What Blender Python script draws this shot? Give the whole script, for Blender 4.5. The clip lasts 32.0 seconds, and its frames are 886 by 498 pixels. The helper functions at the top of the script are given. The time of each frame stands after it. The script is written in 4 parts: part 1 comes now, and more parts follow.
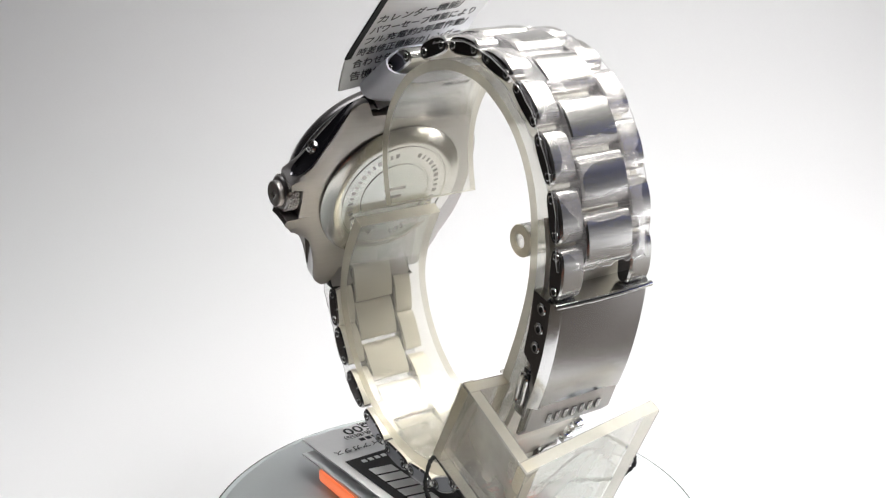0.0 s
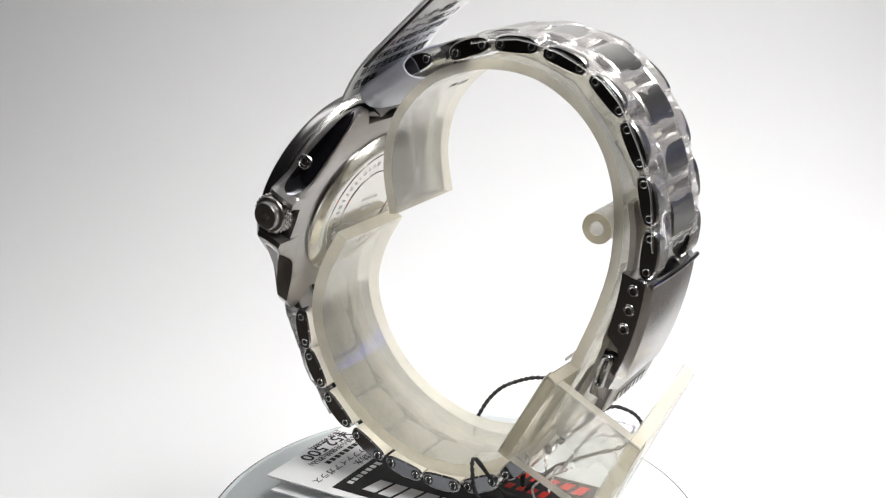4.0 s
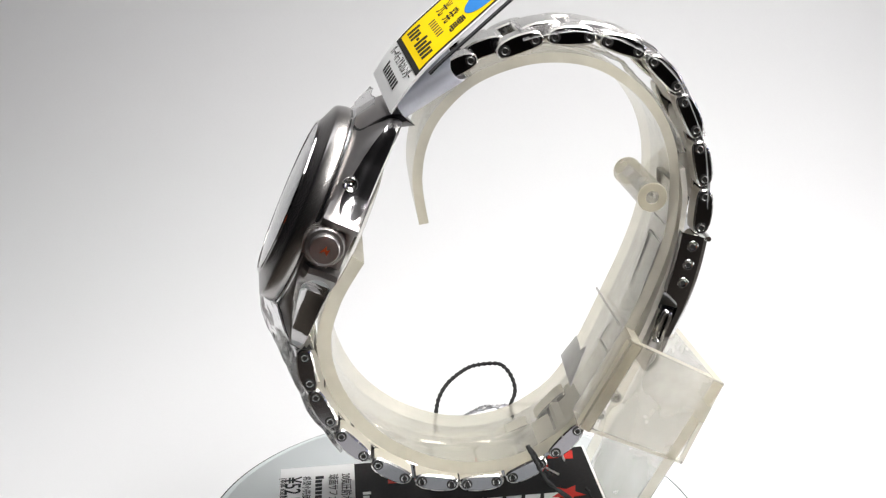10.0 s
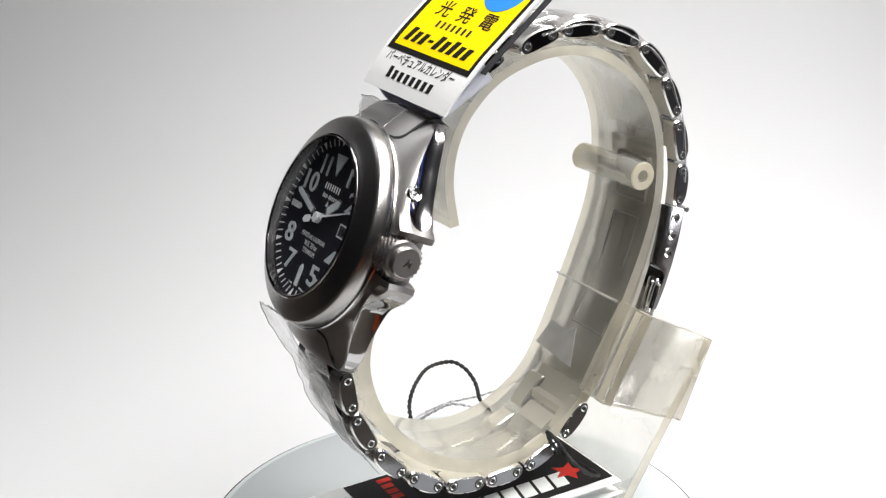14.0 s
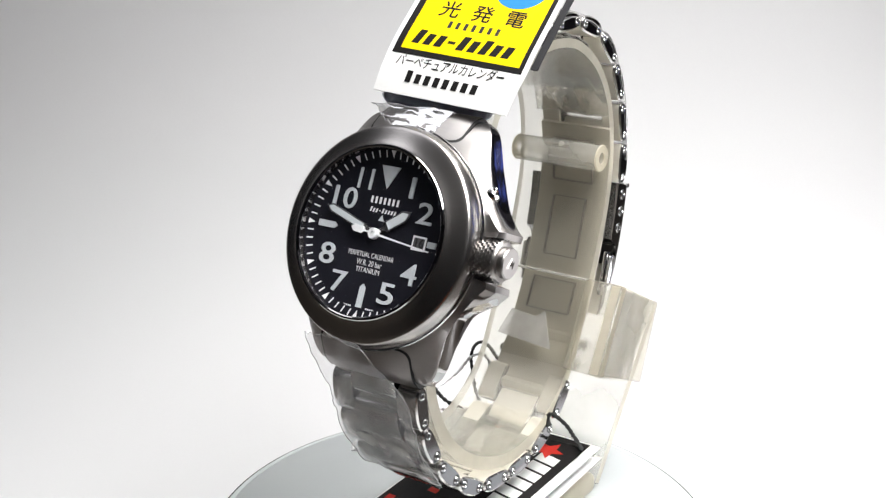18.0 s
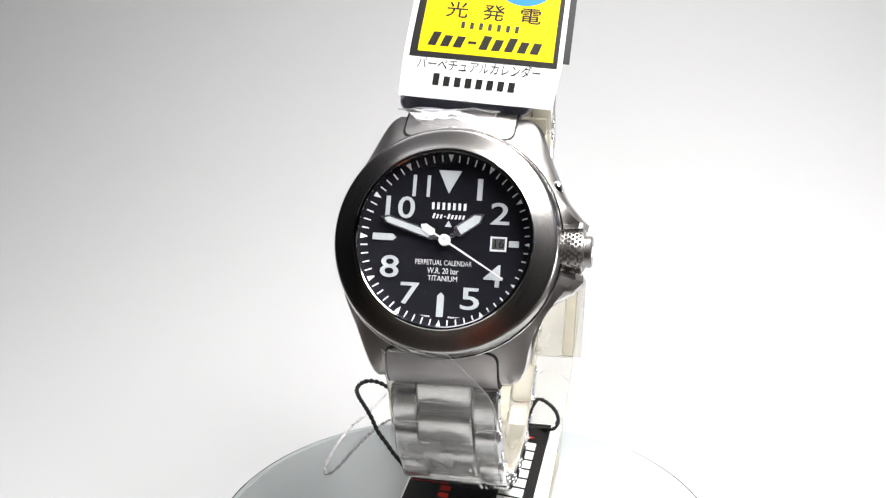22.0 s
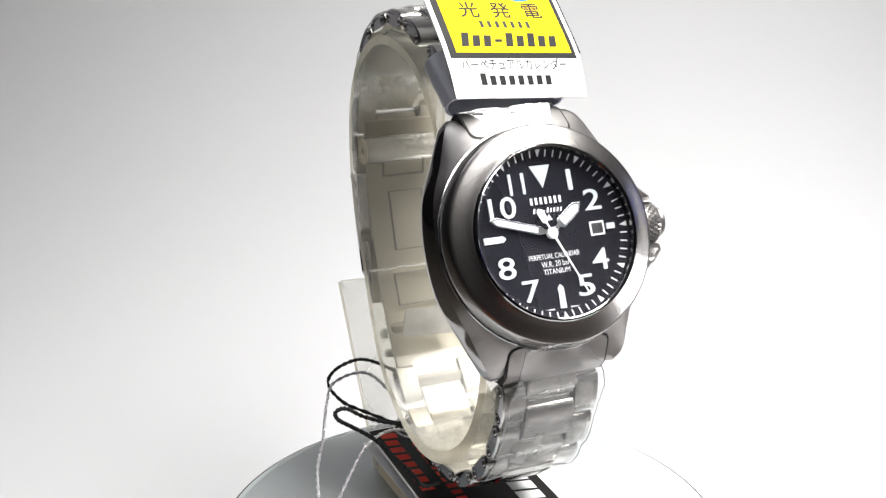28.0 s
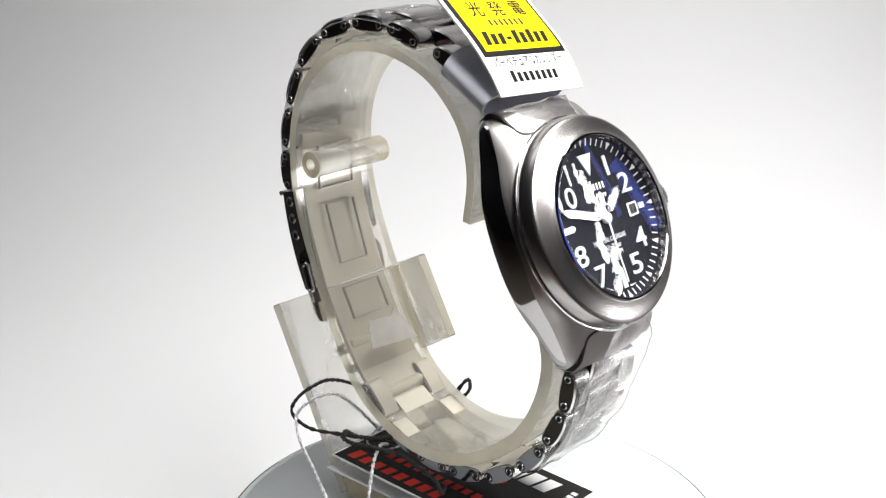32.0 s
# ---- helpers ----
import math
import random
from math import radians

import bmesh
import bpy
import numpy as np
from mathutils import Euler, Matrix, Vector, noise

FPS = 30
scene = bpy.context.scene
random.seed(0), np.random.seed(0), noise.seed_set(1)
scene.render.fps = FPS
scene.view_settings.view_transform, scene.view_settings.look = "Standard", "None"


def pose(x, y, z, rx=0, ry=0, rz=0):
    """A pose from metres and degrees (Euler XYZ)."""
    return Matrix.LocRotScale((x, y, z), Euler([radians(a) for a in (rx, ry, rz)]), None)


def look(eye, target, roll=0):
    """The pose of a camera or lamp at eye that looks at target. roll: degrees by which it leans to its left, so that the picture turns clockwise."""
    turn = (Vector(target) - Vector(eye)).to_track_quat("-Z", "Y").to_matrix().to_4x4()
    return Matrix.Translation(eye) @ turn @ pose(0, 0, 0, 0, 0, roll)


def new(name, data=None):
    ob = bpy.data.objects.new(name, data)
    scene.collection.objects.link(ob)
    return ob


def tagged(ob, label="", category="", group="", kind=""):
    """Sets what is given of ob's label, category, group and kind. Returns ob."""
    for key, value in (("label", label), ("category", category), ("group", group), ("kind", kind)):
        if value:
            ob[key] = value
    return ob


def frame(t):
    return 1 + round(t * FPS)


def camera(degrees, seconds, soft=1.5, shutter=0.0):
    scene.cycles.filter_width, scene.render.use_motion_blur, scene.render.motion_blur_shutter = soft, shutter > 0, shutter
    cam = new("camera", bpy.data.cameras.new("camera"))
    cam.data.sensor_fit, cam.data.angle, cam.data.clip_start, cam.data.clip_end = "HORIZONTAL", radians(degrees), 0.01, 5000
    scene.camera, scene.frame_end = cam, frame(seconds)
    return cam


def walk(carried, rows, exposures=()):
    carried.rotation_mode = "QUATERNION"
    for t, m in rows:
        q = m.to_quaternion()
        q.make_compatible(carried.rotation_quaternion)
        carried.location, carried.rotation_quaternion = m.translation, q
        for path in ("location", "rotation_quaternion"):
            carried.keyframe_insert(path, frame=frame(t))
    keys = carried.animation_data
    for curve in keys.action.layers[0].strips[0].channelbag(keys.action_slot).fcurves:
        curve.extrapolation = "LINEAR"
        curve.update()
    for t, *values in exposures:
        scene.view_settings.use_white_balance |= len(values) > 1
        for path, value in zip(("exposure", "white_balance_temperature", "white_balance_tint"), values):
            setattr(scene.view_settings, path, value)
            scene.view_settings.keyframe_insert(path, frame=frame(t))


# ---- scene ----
cam = camera(39.98, 32.0, soft=1.25)
EYE = Vector((0.0, -0.22, 0.13045))
AHEAD = Vector((-0.01583, 0.95039, -0.31065))
VIEW = look(EYE, EYE + AHEAD * 0.2, -0.32)
walk(cam, [(0.0, VIEW), (32.0, VIEW)], exposures=[(0.0, 0.0), (32.0, 0.0)])

# ---- light ----
world = bpy.data.worlds.new("world")
scene.world = world
world.use_nodes = True
world.node_tree.nodes["Background"].inputs["Color"].default_value = (0.09, 0.09, 0.1, 1)
world.node_tree.nodes["Background"].inputs["Strength"].default_value = 0.25


def area_lamp(name, eye, target, sx, sy, watts, colour=(1, 1, 1), spread=180):
    data = bpy.data.lights.new(name, "AREA")
    data.shape, data.size, data.size_y = "RECTANGLE", sx, sy
    data.energy, data.color = watts, colour
    data.spread = radians(spread)
    ob = new(name, data)
    ob.matrix_world = look(eye, target)
    tagged(ob, kind="structure")
    return ob


# Unseen lamps: a key above, fill lights added at the side, front and ceiling.
area_lamp("key_light_top", (0.12, 0.0, 0.345), (0.05, -0.02, 0.0), 0.26, 0.16, 0.93, (1.0, 0.985, 0.95), 115)
area_lamp("fill_light_side", (0.31, -0.01, 0.012), (0.0, 0.02, 0.02), 0.10, 0.07, 0.36, (0.98, 0.98, 1.0))
area_lamp("fill_light_front", (0.17, -0.2, 0.41), (0.0, 0.0, 0.06), 0.2, 0.12, 0.42, (1.0, 0.99, 0.98), 92)
area_lamp("fill_light_ceiling", (-0.5, 0.45, 1.48), (-0.5, 0.45, 0.0), 1.0, 0.6, 4.5, (0.95, 0.96, 1.0))

# ---- materials ----
MATS = {}


def nodes_of(name):
    m = bpy.data.materials.new(name)
    m.use_nodes = True
    return m, m.node_tree.nodes, m.node_tree.links


def surface(name, colour, rough=0.5, metal=0.0, vary=0.06, scale=60.0, bump=0.0, bump_scale=400.0, stretch=(1, 1, 1), rough_vary=0.06, spec=0.5, coat=0.0, per_piece=0.0):
    """A plain surface with two scales of variation in colour and gloss."""
    m, n, l = nodes_of(name)
    b = n["Principled BSDF"]
    b.inputs["Metallic"].default_value = metal
    b.inputs["Specular IOR Level"].default_value = spec
    b.inputs["Coat Weight"].default_value = coat
    tc = n.new("ShaderNodeTexCoord")
    mp = n.new("ShaderNodeMapping")
    mp.inputs["Scale"].default_value = stretch
    l.new(tc.outputs["Object"], mp.inputs["Vector"])
    big = n.new("ShaderNodeTexNoise")
    big.inputs["Scale"].default_value = scale
    big.inputs["Detail"].default_value = 3
    l.new(mp.outputs["Vector"], big.inputs["Vector"])
    fine = n.new("ShaderNodeTexNoise")
    fine.inputs["Scale"].default_value = bump_scale * 4
    fine.inputs["Detail"].default_value = 2
    l.new(mp.outputs["Vector"], fine.inputs["Vector"])
    both = n.new("ShaderNodeMath")
    both.operation = "ADD"
    l.new(big.outputs["Fac"], both.inputs[0])
    l.new(fine.outputs["Fac"], both.inputs[1])
    ramp = n.new("ShaderNodeMapRange")
    ramp.inputs["From Min"].default_value, ramp.inputs["From Max"].default_value = 0.6, 1.4
    ramp.inputs["To Min"].default_value, ramp.inputs["To Max"].default_value = 1 - vary, 1 + vary
    l.new(both.outputs[0], ramp.inputs["Value"])
    mul = n.new("ShaderNodeVectorMath")
    mul.operation = "SCALE"
    mul.inputs[0].default_value = colour
    l.new(ramp.outputs[0], mul.inputs["Scale"])
    tint = mul.outputs[0]
    if per_piece:
        info = n.new("ShaderNodeObjectInfo")
        r2 = n.new("ShaderNodeMapRange")
        r2.inputs["To Min"].default_value, r2.inputs["To Max"].default_value = 1 - per_piece, 1 + per_piece
        l.new(info.outputs["Random"], r2.inputs["Value"])
        m2 = n.new("ShaderNodeVectorMath")
        m2.operation = "SCALE"
        l.new(tint, m2.inputs[0])
        l.new(r2.outputs[0], m2.inputs["Scale"])
        tint = m2.outputs[0]
    l.new(tint, b.inputs["Base Color"])
    rr = n.new("ShaderNodeMapRange")
    rr.inputs["From Min"].default_value, rr.inputs["From Max"].default_value = 0.6, 1.4
    rr.inputs["To Min"].default_value, rr.inputs["To Max"].default_value = max(0.02, rough - rough_vary), rough + rough_vary
    l.new(both.outputs[0], rr.inputs["Value"])
    l.new(rr.outputs[0], b.inputs["Roughness"])
    if bump:
        bp = n.new("ShaderNodeBump")
        bp.inputs["Strength"].default_value = bump
        bp.inputs["Distance"].default_value = 0.0001
        l.new(fine.outputs["Fac"], bp.inputs["Height"])
        l.new(bp.outputs["Normal"], b.inputs["Normal"])
    MATS[name] = m
    return m


def clear_plastic(name, tint, milky, milk_colour, rough=0.08, bump=0.0, bump_scale=120.0, ior=1.45, gloss=1.0, lit_through=0.5, vary=0.2):
    """Clear sheet or moulding: lets the view through, with a milky share and a Fresnel gloss."""
    m, n, l = nodes_of(name)
    n.remove(n["Principled BSDF"])
    out = n["Material Output"]
    tr = n.new("ShaderNodeBsdfTransparent")
    tr.inputs["Color"].default_value = (*tint, 1)
    df = n.new("ShaderNodeBsdfDiffuse")
    df.inputs["Color"].default_value = (*milk_colour, 1)
    tl = n.new("ShaderNodeBsdfTranslucent")
    tl.inputs["Color"].default_value = (*milk_colour, 1)
    mk = n.new("ShaderNodeMixShader")
    mk.inputs["Fac"].default_value = lit_through
    l.new(df.outputs[0], mk.inputs[1])
    l.new(tl.outputs[0], mk.inputs[2])
    tc = n.new("ShaderNodeTexCoord")
    nz = n.new("ShaderNodeTexNoise")
    nz.inputs["Scale"].default_value = bump_scale
    nz.inputs["Detail"].default_value = 4
    l.new(tc.outputs["Object"], nz.inputs["Vector"])
    mr = n.new("ShaderNodeMapRange")
    mr.inputs["From Min"].default_value, mr.inputs["From Max"].default_value = 0.3, 0.7
    mr.inputs["To Min"].default_value, mr.inputs["To Max"].default_value = milky * (1 - vary), min(1.0, milky * (1 + vary))
    l.new(nz.outputs["Fac"], mr.inputs["Value"])
    m1 = n.new("ShaderNodeMixShader")
    l.new(mr.outputs[0], m1.inputs["Fac"])
    l.new(tr.outputs[0], m1.inputs[1])
    l.new(mk.outputs[0], m1.inputs[2])
    gl = n.new("ShaderNodeBsdfGlossy")
    gl.inputs["Roughness"].default_value = rough
    fr = n.new("ShaderNodeFresnel")
    fr.inputs["IOR"].default_value = ior
    fm = n.new("ShaderNodeMath")
    fm.operation = "MULTIPLY"
    fm.inputs[1].default_value = gloss
    l.new(fr.outputs[0], fm.inputs[0])
    m2 = n.new("ShaderNodeMixShader")
    l.new(fm.outputs[0], m2.inputs["Fac"])
    l.new(m1.outputs[0], m2.inputs[1])
    l.new(gl.outputs[0], m2.inputs[2])
    l.new(m2.outputs[0], out.inputs["Surface"])
    if bump:
        bp = n.new("ShaderNodeBump")
        bp.inputs["Strength"].default_value = bump
        bp.inputs["Distance"].default_value = 0.0005
        l.new(nz.outputs["Fac"], bp.inputs["Height"])
        for s in (gl, fr, df):
            l.new(bp.outputs["Normal"], s.inputs["Normal"])
    MATS[name] = m
    return m


backdrop_white = surface("backdrop_white", (0.69, 0.69, 0.70), 0.85, vary=0.015, scale=3, bump=0.02)
table_brown = surface("table_brown", (0.065, 0.055, 0.045), 0.6, vary=0.25, scale=14, stretch=(1, 6, 1))
dark_cloth = surface("dark_cloth", (0.035, 0.034, 0.04), 0.9, vary=0.3, scale=4)
room_paint = surface("room_paint", (0.50, 0.49, 0.52), 0.8, vary=0.06, scale=4)
titanium_brushed = surface("titanium_brushed", (0.41, 0.39, 0.38), 0.37, 1.0, vary=0.04, scale=300, stretch=(0.08, 1, 1), rough_vary=0.01)
titanium_satin = surface("titanium_satin", (0.42, 0.40, 0.39), 0.27, 1.0, vary=0.02, scale=120, rough_vary=0.0)
titanium_polished = surface("titanium_polished", (0.46, 0.45, 0.45), 0.08, 1.0, vary=0.03, scale=200, rough_vary=0.03)
titanium_inner = surface("titanium_inner", (0.74, 0.71, 0.645), 0.42, 0.4, vary=0.03, scale=300, stretch=(0.1, 1, 1))
# One titanium: sides painted darker, tops paler, for the dark and bright they mirror.
side_metal_shaded = surface("side_metal_shaded", (0.27, 0.265, 0.28), 0.09, 1.0, vary=0.03, rough_vary=0.02)
link_top_lit = surface("link_top_lit", (0.76, 0.75, 0.73), 0.25, 1.0, vary=0.04, scale=400, stretch=(0.06, 1, 1), rough_vary=0.03, per_piece=0.05)
flank_metal = surface("flank_metal", (0.43, 0.415, 0.43), 0.13, 1.0, vary=0.01, scale=200, rough_vary=0.0)
caseback_metal = surface("caseback_metal", (0.56, 0.545, 0.51), 0.2, 1.0, vary=0.04, scale=150, rough_vary=0.03)
clasp_metal = surface("clasp_metal", (0.46, 0.45, 0.445), 0.27, 1.0, vary=0.01, scale=200, rough_vary=0.0)
pin_metal = surface("pin_metal", (0.7, 0.7, 0.7), 0.16, 1.0)
hole_black = surface("hole_black", (0.01, 0.01, 0.01), 0.6)
dial_black = surface("dial_black", (0.011, 0.011, 0.015), 0.5, vary=0.1, scale=500, spec=0.06)
date_grey = surface("date_grey", (0.07, 0.07, 0.07), 0.5, spec=0.2)
print_white = surface("print_white", (0.78, 0.79, 0.78), 0.5)
lume_pale = surface("lume_pale", (0.52, 0.555, 0.56), 0.45, vary=0.04, scale=800)
hand_silver = surface("hand_silver", (0.85, 0.85, 0.84), 0.2, 1.0)
paper_white = surface("paper_white", (0.86, 0.86, 0.86), 0.5, vary=0.02, scale=150, spec=0.35)
paper_yellow = surface("paper_yellow", (0.90, 0.64, 0.0), 0.6, vary=0.04, scale=120, spec=0.12)
ink_black = surface("ink_black", (0.012, 0.011, 0.011), 0.5, spec=0.15)
ink_red = surface("ink_red", (0.62, 0.03, 0.02), 0.5, spec=0.2)
ink_blue = surface("ink_blue", (0.03, 0.22, 0.62), 0.5, spec=0.15)
ink_grey = surface("ink_grey", (0.03, 0.03, 0.033), 0.5, spec=0.15)
sleeve_foil = surface("sleeve_foil", (0.74, 0.76, 0.85), 0.42, 0.12, vary=0.03, scale=100)
cord_black = surface("cord_black", (0.012, 0.012, 0.012), 0.8, bump=0.4)
cord_silver = surface("cord_silver", (0.80, 0.79, 0.81), 0.3, 0.35, bump=0.3)
turntable_grey = surface("turntable_grey", (0.46, 0.485, 0.495), 0.35, vary=0.012, scale=40, rough_vary=0.0, spec=0.1)
turntable_band = surface("turntable_band", (0.56, 0.60, 0.61), 0.2, vary=0.02, spec=0.3)
turntable_body_white = surface("turntable_body_white", (0.7, 0.7, 0.7), 0.4)
acrylic_clear = clear_plastic("acrylic_clear", (0.985, 0.98, 0.955), 0.15, (1.0, 0.975, 0.89), 0.10, bump=0.05, ior=1.4, gloss=0.8, lit_through=0.6)
acrylic_edge = clear_plastic("acrylic_edge", (0.985, 0.95, 0.85), 0.5, (1.0, 0.96, 0.84), 0.3, bump=0.06, bump_scale=200, gloss=0.4, lit_through=0.65, vary=0.08)
acrylic_frost = clear_plastic("acrylic_frost", (0.985, 0.98, 0.965), 0.36, (0.96, 0.95, 0.90), 0.18, bump=0.08, bump_scale=90, ior=1.35, gloss=0.7, lit_through=0.6)
acrylic_block = clear_plastic("acrylic_block", (0.985, 0.975, 0.95), 0.24, (1.0, 0.985, 0.94), 0.15, bump=0.1, bump_scale=70, ior=1.42, gloss=0.8, lit_through=0.85, vary=0.5)
acrylic_plate = clear_plastic("acrylic_plate", (0.99, 0.985, 0.97), 0.24, (1.0, 0.985, 0.94), 0.15, bump=0.05, bump_scale=60, ior=1.3, gloss=0.6, lit_through=0.6)
film_clear = clear_plastic("film_clear", (0.98, 0.98, 0.985), 0.10, (1.0, 0.96, 0.97), 0.1, bump=0.12, bump_scale=90, ior=1.45, gloss=0.55)
film_milky = clear_plastic("film_milky", (0.98, 0.975, 0.95), 0.28, (1.0, 0.97, 0.9), 0.08, bump=0.15, bump_scale=120, ior=1.5, gloss=1.0, lit_through=0.4, vary=0.5)
film_haze = clear_plastic("film_haze", (0.975, 0.975, 0.98), 0.19, (1.0, 0.99, 0.98), 0.12, bump=0.12, bump_scale=90, ior=1.5, gloss=0.9, lit_through=0.3, vary=0.5)
film_edge_glint = clear_plastic("film_edge_glint", (0.98, 0.98, 0.99), 0.4, (1.0, 1.0, 1.0), 0.1, ior=1.5, gloss=1.0)
tape_milky = clear_plastic("tape_milky", (0.98, 0.98, 0.98), 0.38, (1.0, 0.99, 0.98), 0.2, ior=1.4, gloss=0.8, lit_through=0.7)


def glass(name):
    m, n, l = nodes_of(name)
    b = n["Principled BSDF"]
    b.inputs["Base Color"].default_value = (0.97, 0.97, 1.0, 1)
    b.inputs["Roughness"].default_value = 0.01
    b.inputs["Transmission Weight"].default_value = 1.0
    b.inputs["IOR"].default_value = 1.5
    MATS[name] = m
    return m


sapphire = glass("sapphire")



def glow(name, colour, strength):
    m, n, l = nodes_of(name)
    b = n["Principled BSDF"]
    b.inputs["Base Color"].default_value = (*colour, 1)
    b.inputs["Emission Color"].default_value = (*colour, 1)
    b.inputs["Emission Strength"].default_value = strength
    MATS[name] = m
    return m


foot_glow_orange = glow("foot_glow_orange", (1.0, 0.24, 0.10), 0.8)
foot_glow_violet = glow("foot_glow_violet", (0.35, 0.16, 1.0), 0.9)
mirrored_white = glow("mirrored_white", (1.0, 0.98, 0.96), 13.0)
mirrored_blue = glow("mirrored_blue", (0.12, 0.20, 1.0), 1.2)
red_cloth = surface("red_cloth", (0.85, 0.15, 0.03), 0.85, vary=0.2, scale=30)

# ---- builders; all lengths below are millimetres in the turning frame ----
MM = 0.001
YAW = -2.2
BASE = pose(0, 0, 0, 0, 0, YAW) @ pose(0.0028, 0, 0)
ORIGIN = {}
TURNING = []


def thing(name, origin, label, category, group=""):
    """An Empty at the thing's base, which turns with the table."""
    ob = new(name)
    ob.empty_display_size = 0.01
    ORIGIN[ob.name] = Vector(origin)
    m = BASE @ Matrix.Translation(Vector(origin) * MM)
    ob.matrix_basis = m
    TURNING.append((ob, m))
    return tagged(ob, label, category, group)


def part(name, bm, material, parent, label="", smooth=True, at=None):
    """Links a bmesh (millimetres) as one mesh under a thing or under a part."""
    me = bpy.data.meshes.new(name)
    org = ORIGIN[parent.name] if at is None else Vector((0, 0, 0))
    bm.transform(Matrix.Scale(MM, 4) @ Matrix.Translation(-org))
    bmesh.ops.recalc_face_normals(bm, faces=bm.faces)
    bm.edges.index_update()
    seams = [e.index for e in bm.edges if len({f.material_index for f in e.link_faces}) == 2]
    bm.to_mesh(me)
    bm.free()
    for m in material if isinstance(material, (list, tuple)) else (material,):
        me.materials.append(m)
    if smooth:
        me.polygons.foreach_set("use_smooth", [True] * len(me.polygons))
        me.set_sharp_from_angle(angle=radians(38))
        for i in seams:
            me.edges[i].use_edge_sharp = True
    ob = new(name, me)
    ob.parent = parent
    ORIGIN[ob.name] = org
    if at is not None:
        ob.matrix_basis = at
    if label:
        ob["label"] = label
    return ob


def shared(name, mesh, parent, m):
    """A further object on the same mesh, at m (millimetres, in the turning frame)."""
    ob = new(name, mesh)
    ob.parent = parent
    loc = (m.translation - ORIGIN[parent.name]) * MM
    ob.matrix_basis = Matrix.Translation(loc) @ m.to_3x3().to_4x4()
    ORIGIN[ob.name] = Vector((0, 0, 0))
    return ob


def box(bm, cx, cy, cz, sx, sy, sz, bevel=0.0, m=None, segs=2):
    made = bmesh.ops.create_cube(bm, size=1.0)["verts"]
    bmesh.ops.transform(bm, verts=made, matrix=Matrix.LocRotScale((cx, cy, cz), None, (sx, sy, sz)))
    if bevel:
        edges = list({e for v in made for e in v.link_edges})
        res = bmesh.ops.bevel(bm, geom=edges, offset=bevel, segments=segs, profile=0.5, affect="EDGES")
        made = list({v for f in res["faces"] for v in f.verts} | {v for v in made if v.is_valid})
    if m is not None:
        bmesh.ops.transform(bm, verts=made, matrix=m)
    return made


def lathe(profile, segs=96, m=None, closed=False):
    """Turns (radius, height) points round the third axis."""
    bm = bmesh.new()
    rings = []
    for r, c in profile:
        if r < 1e-6:
            rings.append([bm.verts.new((0, 0, c))])
        else:
            rings.append([bm.verts.new((r * math.cos(2 * math.pi * i / segs), r * math.sin(2 * math.pi * i / segs), c)) for i in range(segs)])
    pairs = list(zip(rings, rings[1:]))
    if closed:
        pairs.append((rings[-1], rings[0]))
    for a, b in pairs:
        for i in range(segs):
            j = (i + 1) % segs
            if len(a) == 1 and len(b) == 1:
                continue
            if len(a) == 1:
                bm.faces.new((a[0], b[i], b[j]))
            elif len(b) == 1:
                bm.faces.new((a[i], b[0], a[j]))
            else:
                bm.faces.new((a[i], b[i], b[j], a[j]))
    if m is not None:
        bm.transform(m)
    return bm


def prism(outline, c0, c1, bevel=0.0, m=None, bm=None, segs=2):
    """A flat outline raised from c0 to c1 along the third axis."""
    own = bmesh.new()
    low = [own.verts.new((x, y, c0)) for x, y in outline]
    high = [own.verts.new((x, y, c1)) for x, y in outline]
    own.faces.new(low)
    own.faces.new(high)
    k = len(outline)
    for i in range(k):
        own.faces.new((low[i], low[(i + 1) % k], high[(i + 1) % k], high[i]))
    if bevel:
        bmesh.ops.bevel(own, geom=list(own.edges), offset=bevel, segments=segs, profile=0.5, affect="EDGES")
    if m is not None:
        own.transform(m)
    if bm is None:
        return own
    me = bpy.data.meshes.new("joined")
    own.to_mesh(me)
    own.free()
    bm.from_mesh(me)
    bpy.data.meshes.remove(me)
    return bm


def spline(points, per=8, closed=False):
    """Catmull-Rom through the points."""
    pts = [Vector(p) for p in points]
    out = []
    k = len(pts)
    for i in range(k if closed else k - 1):
        if closed:
            a, b, c, d = (pts[(i + j - 1) % k] for j in range(4))
        else:
            a, b, c, d = pts[max(i - 1, 0)], pts[i], pts[i + 1], pts[min(i + 2, k - 1)]
        for s in range(per):
            t = s / per
            out.append(0.5 * ((2 * b) + (c - a) * t + (2 * a - 5 * b + 4 * c - d) * t * t + (3 * b - a - 3 * c + d) * t ** 3))
    if not closed:
        out.append(pts[-1])
    return out


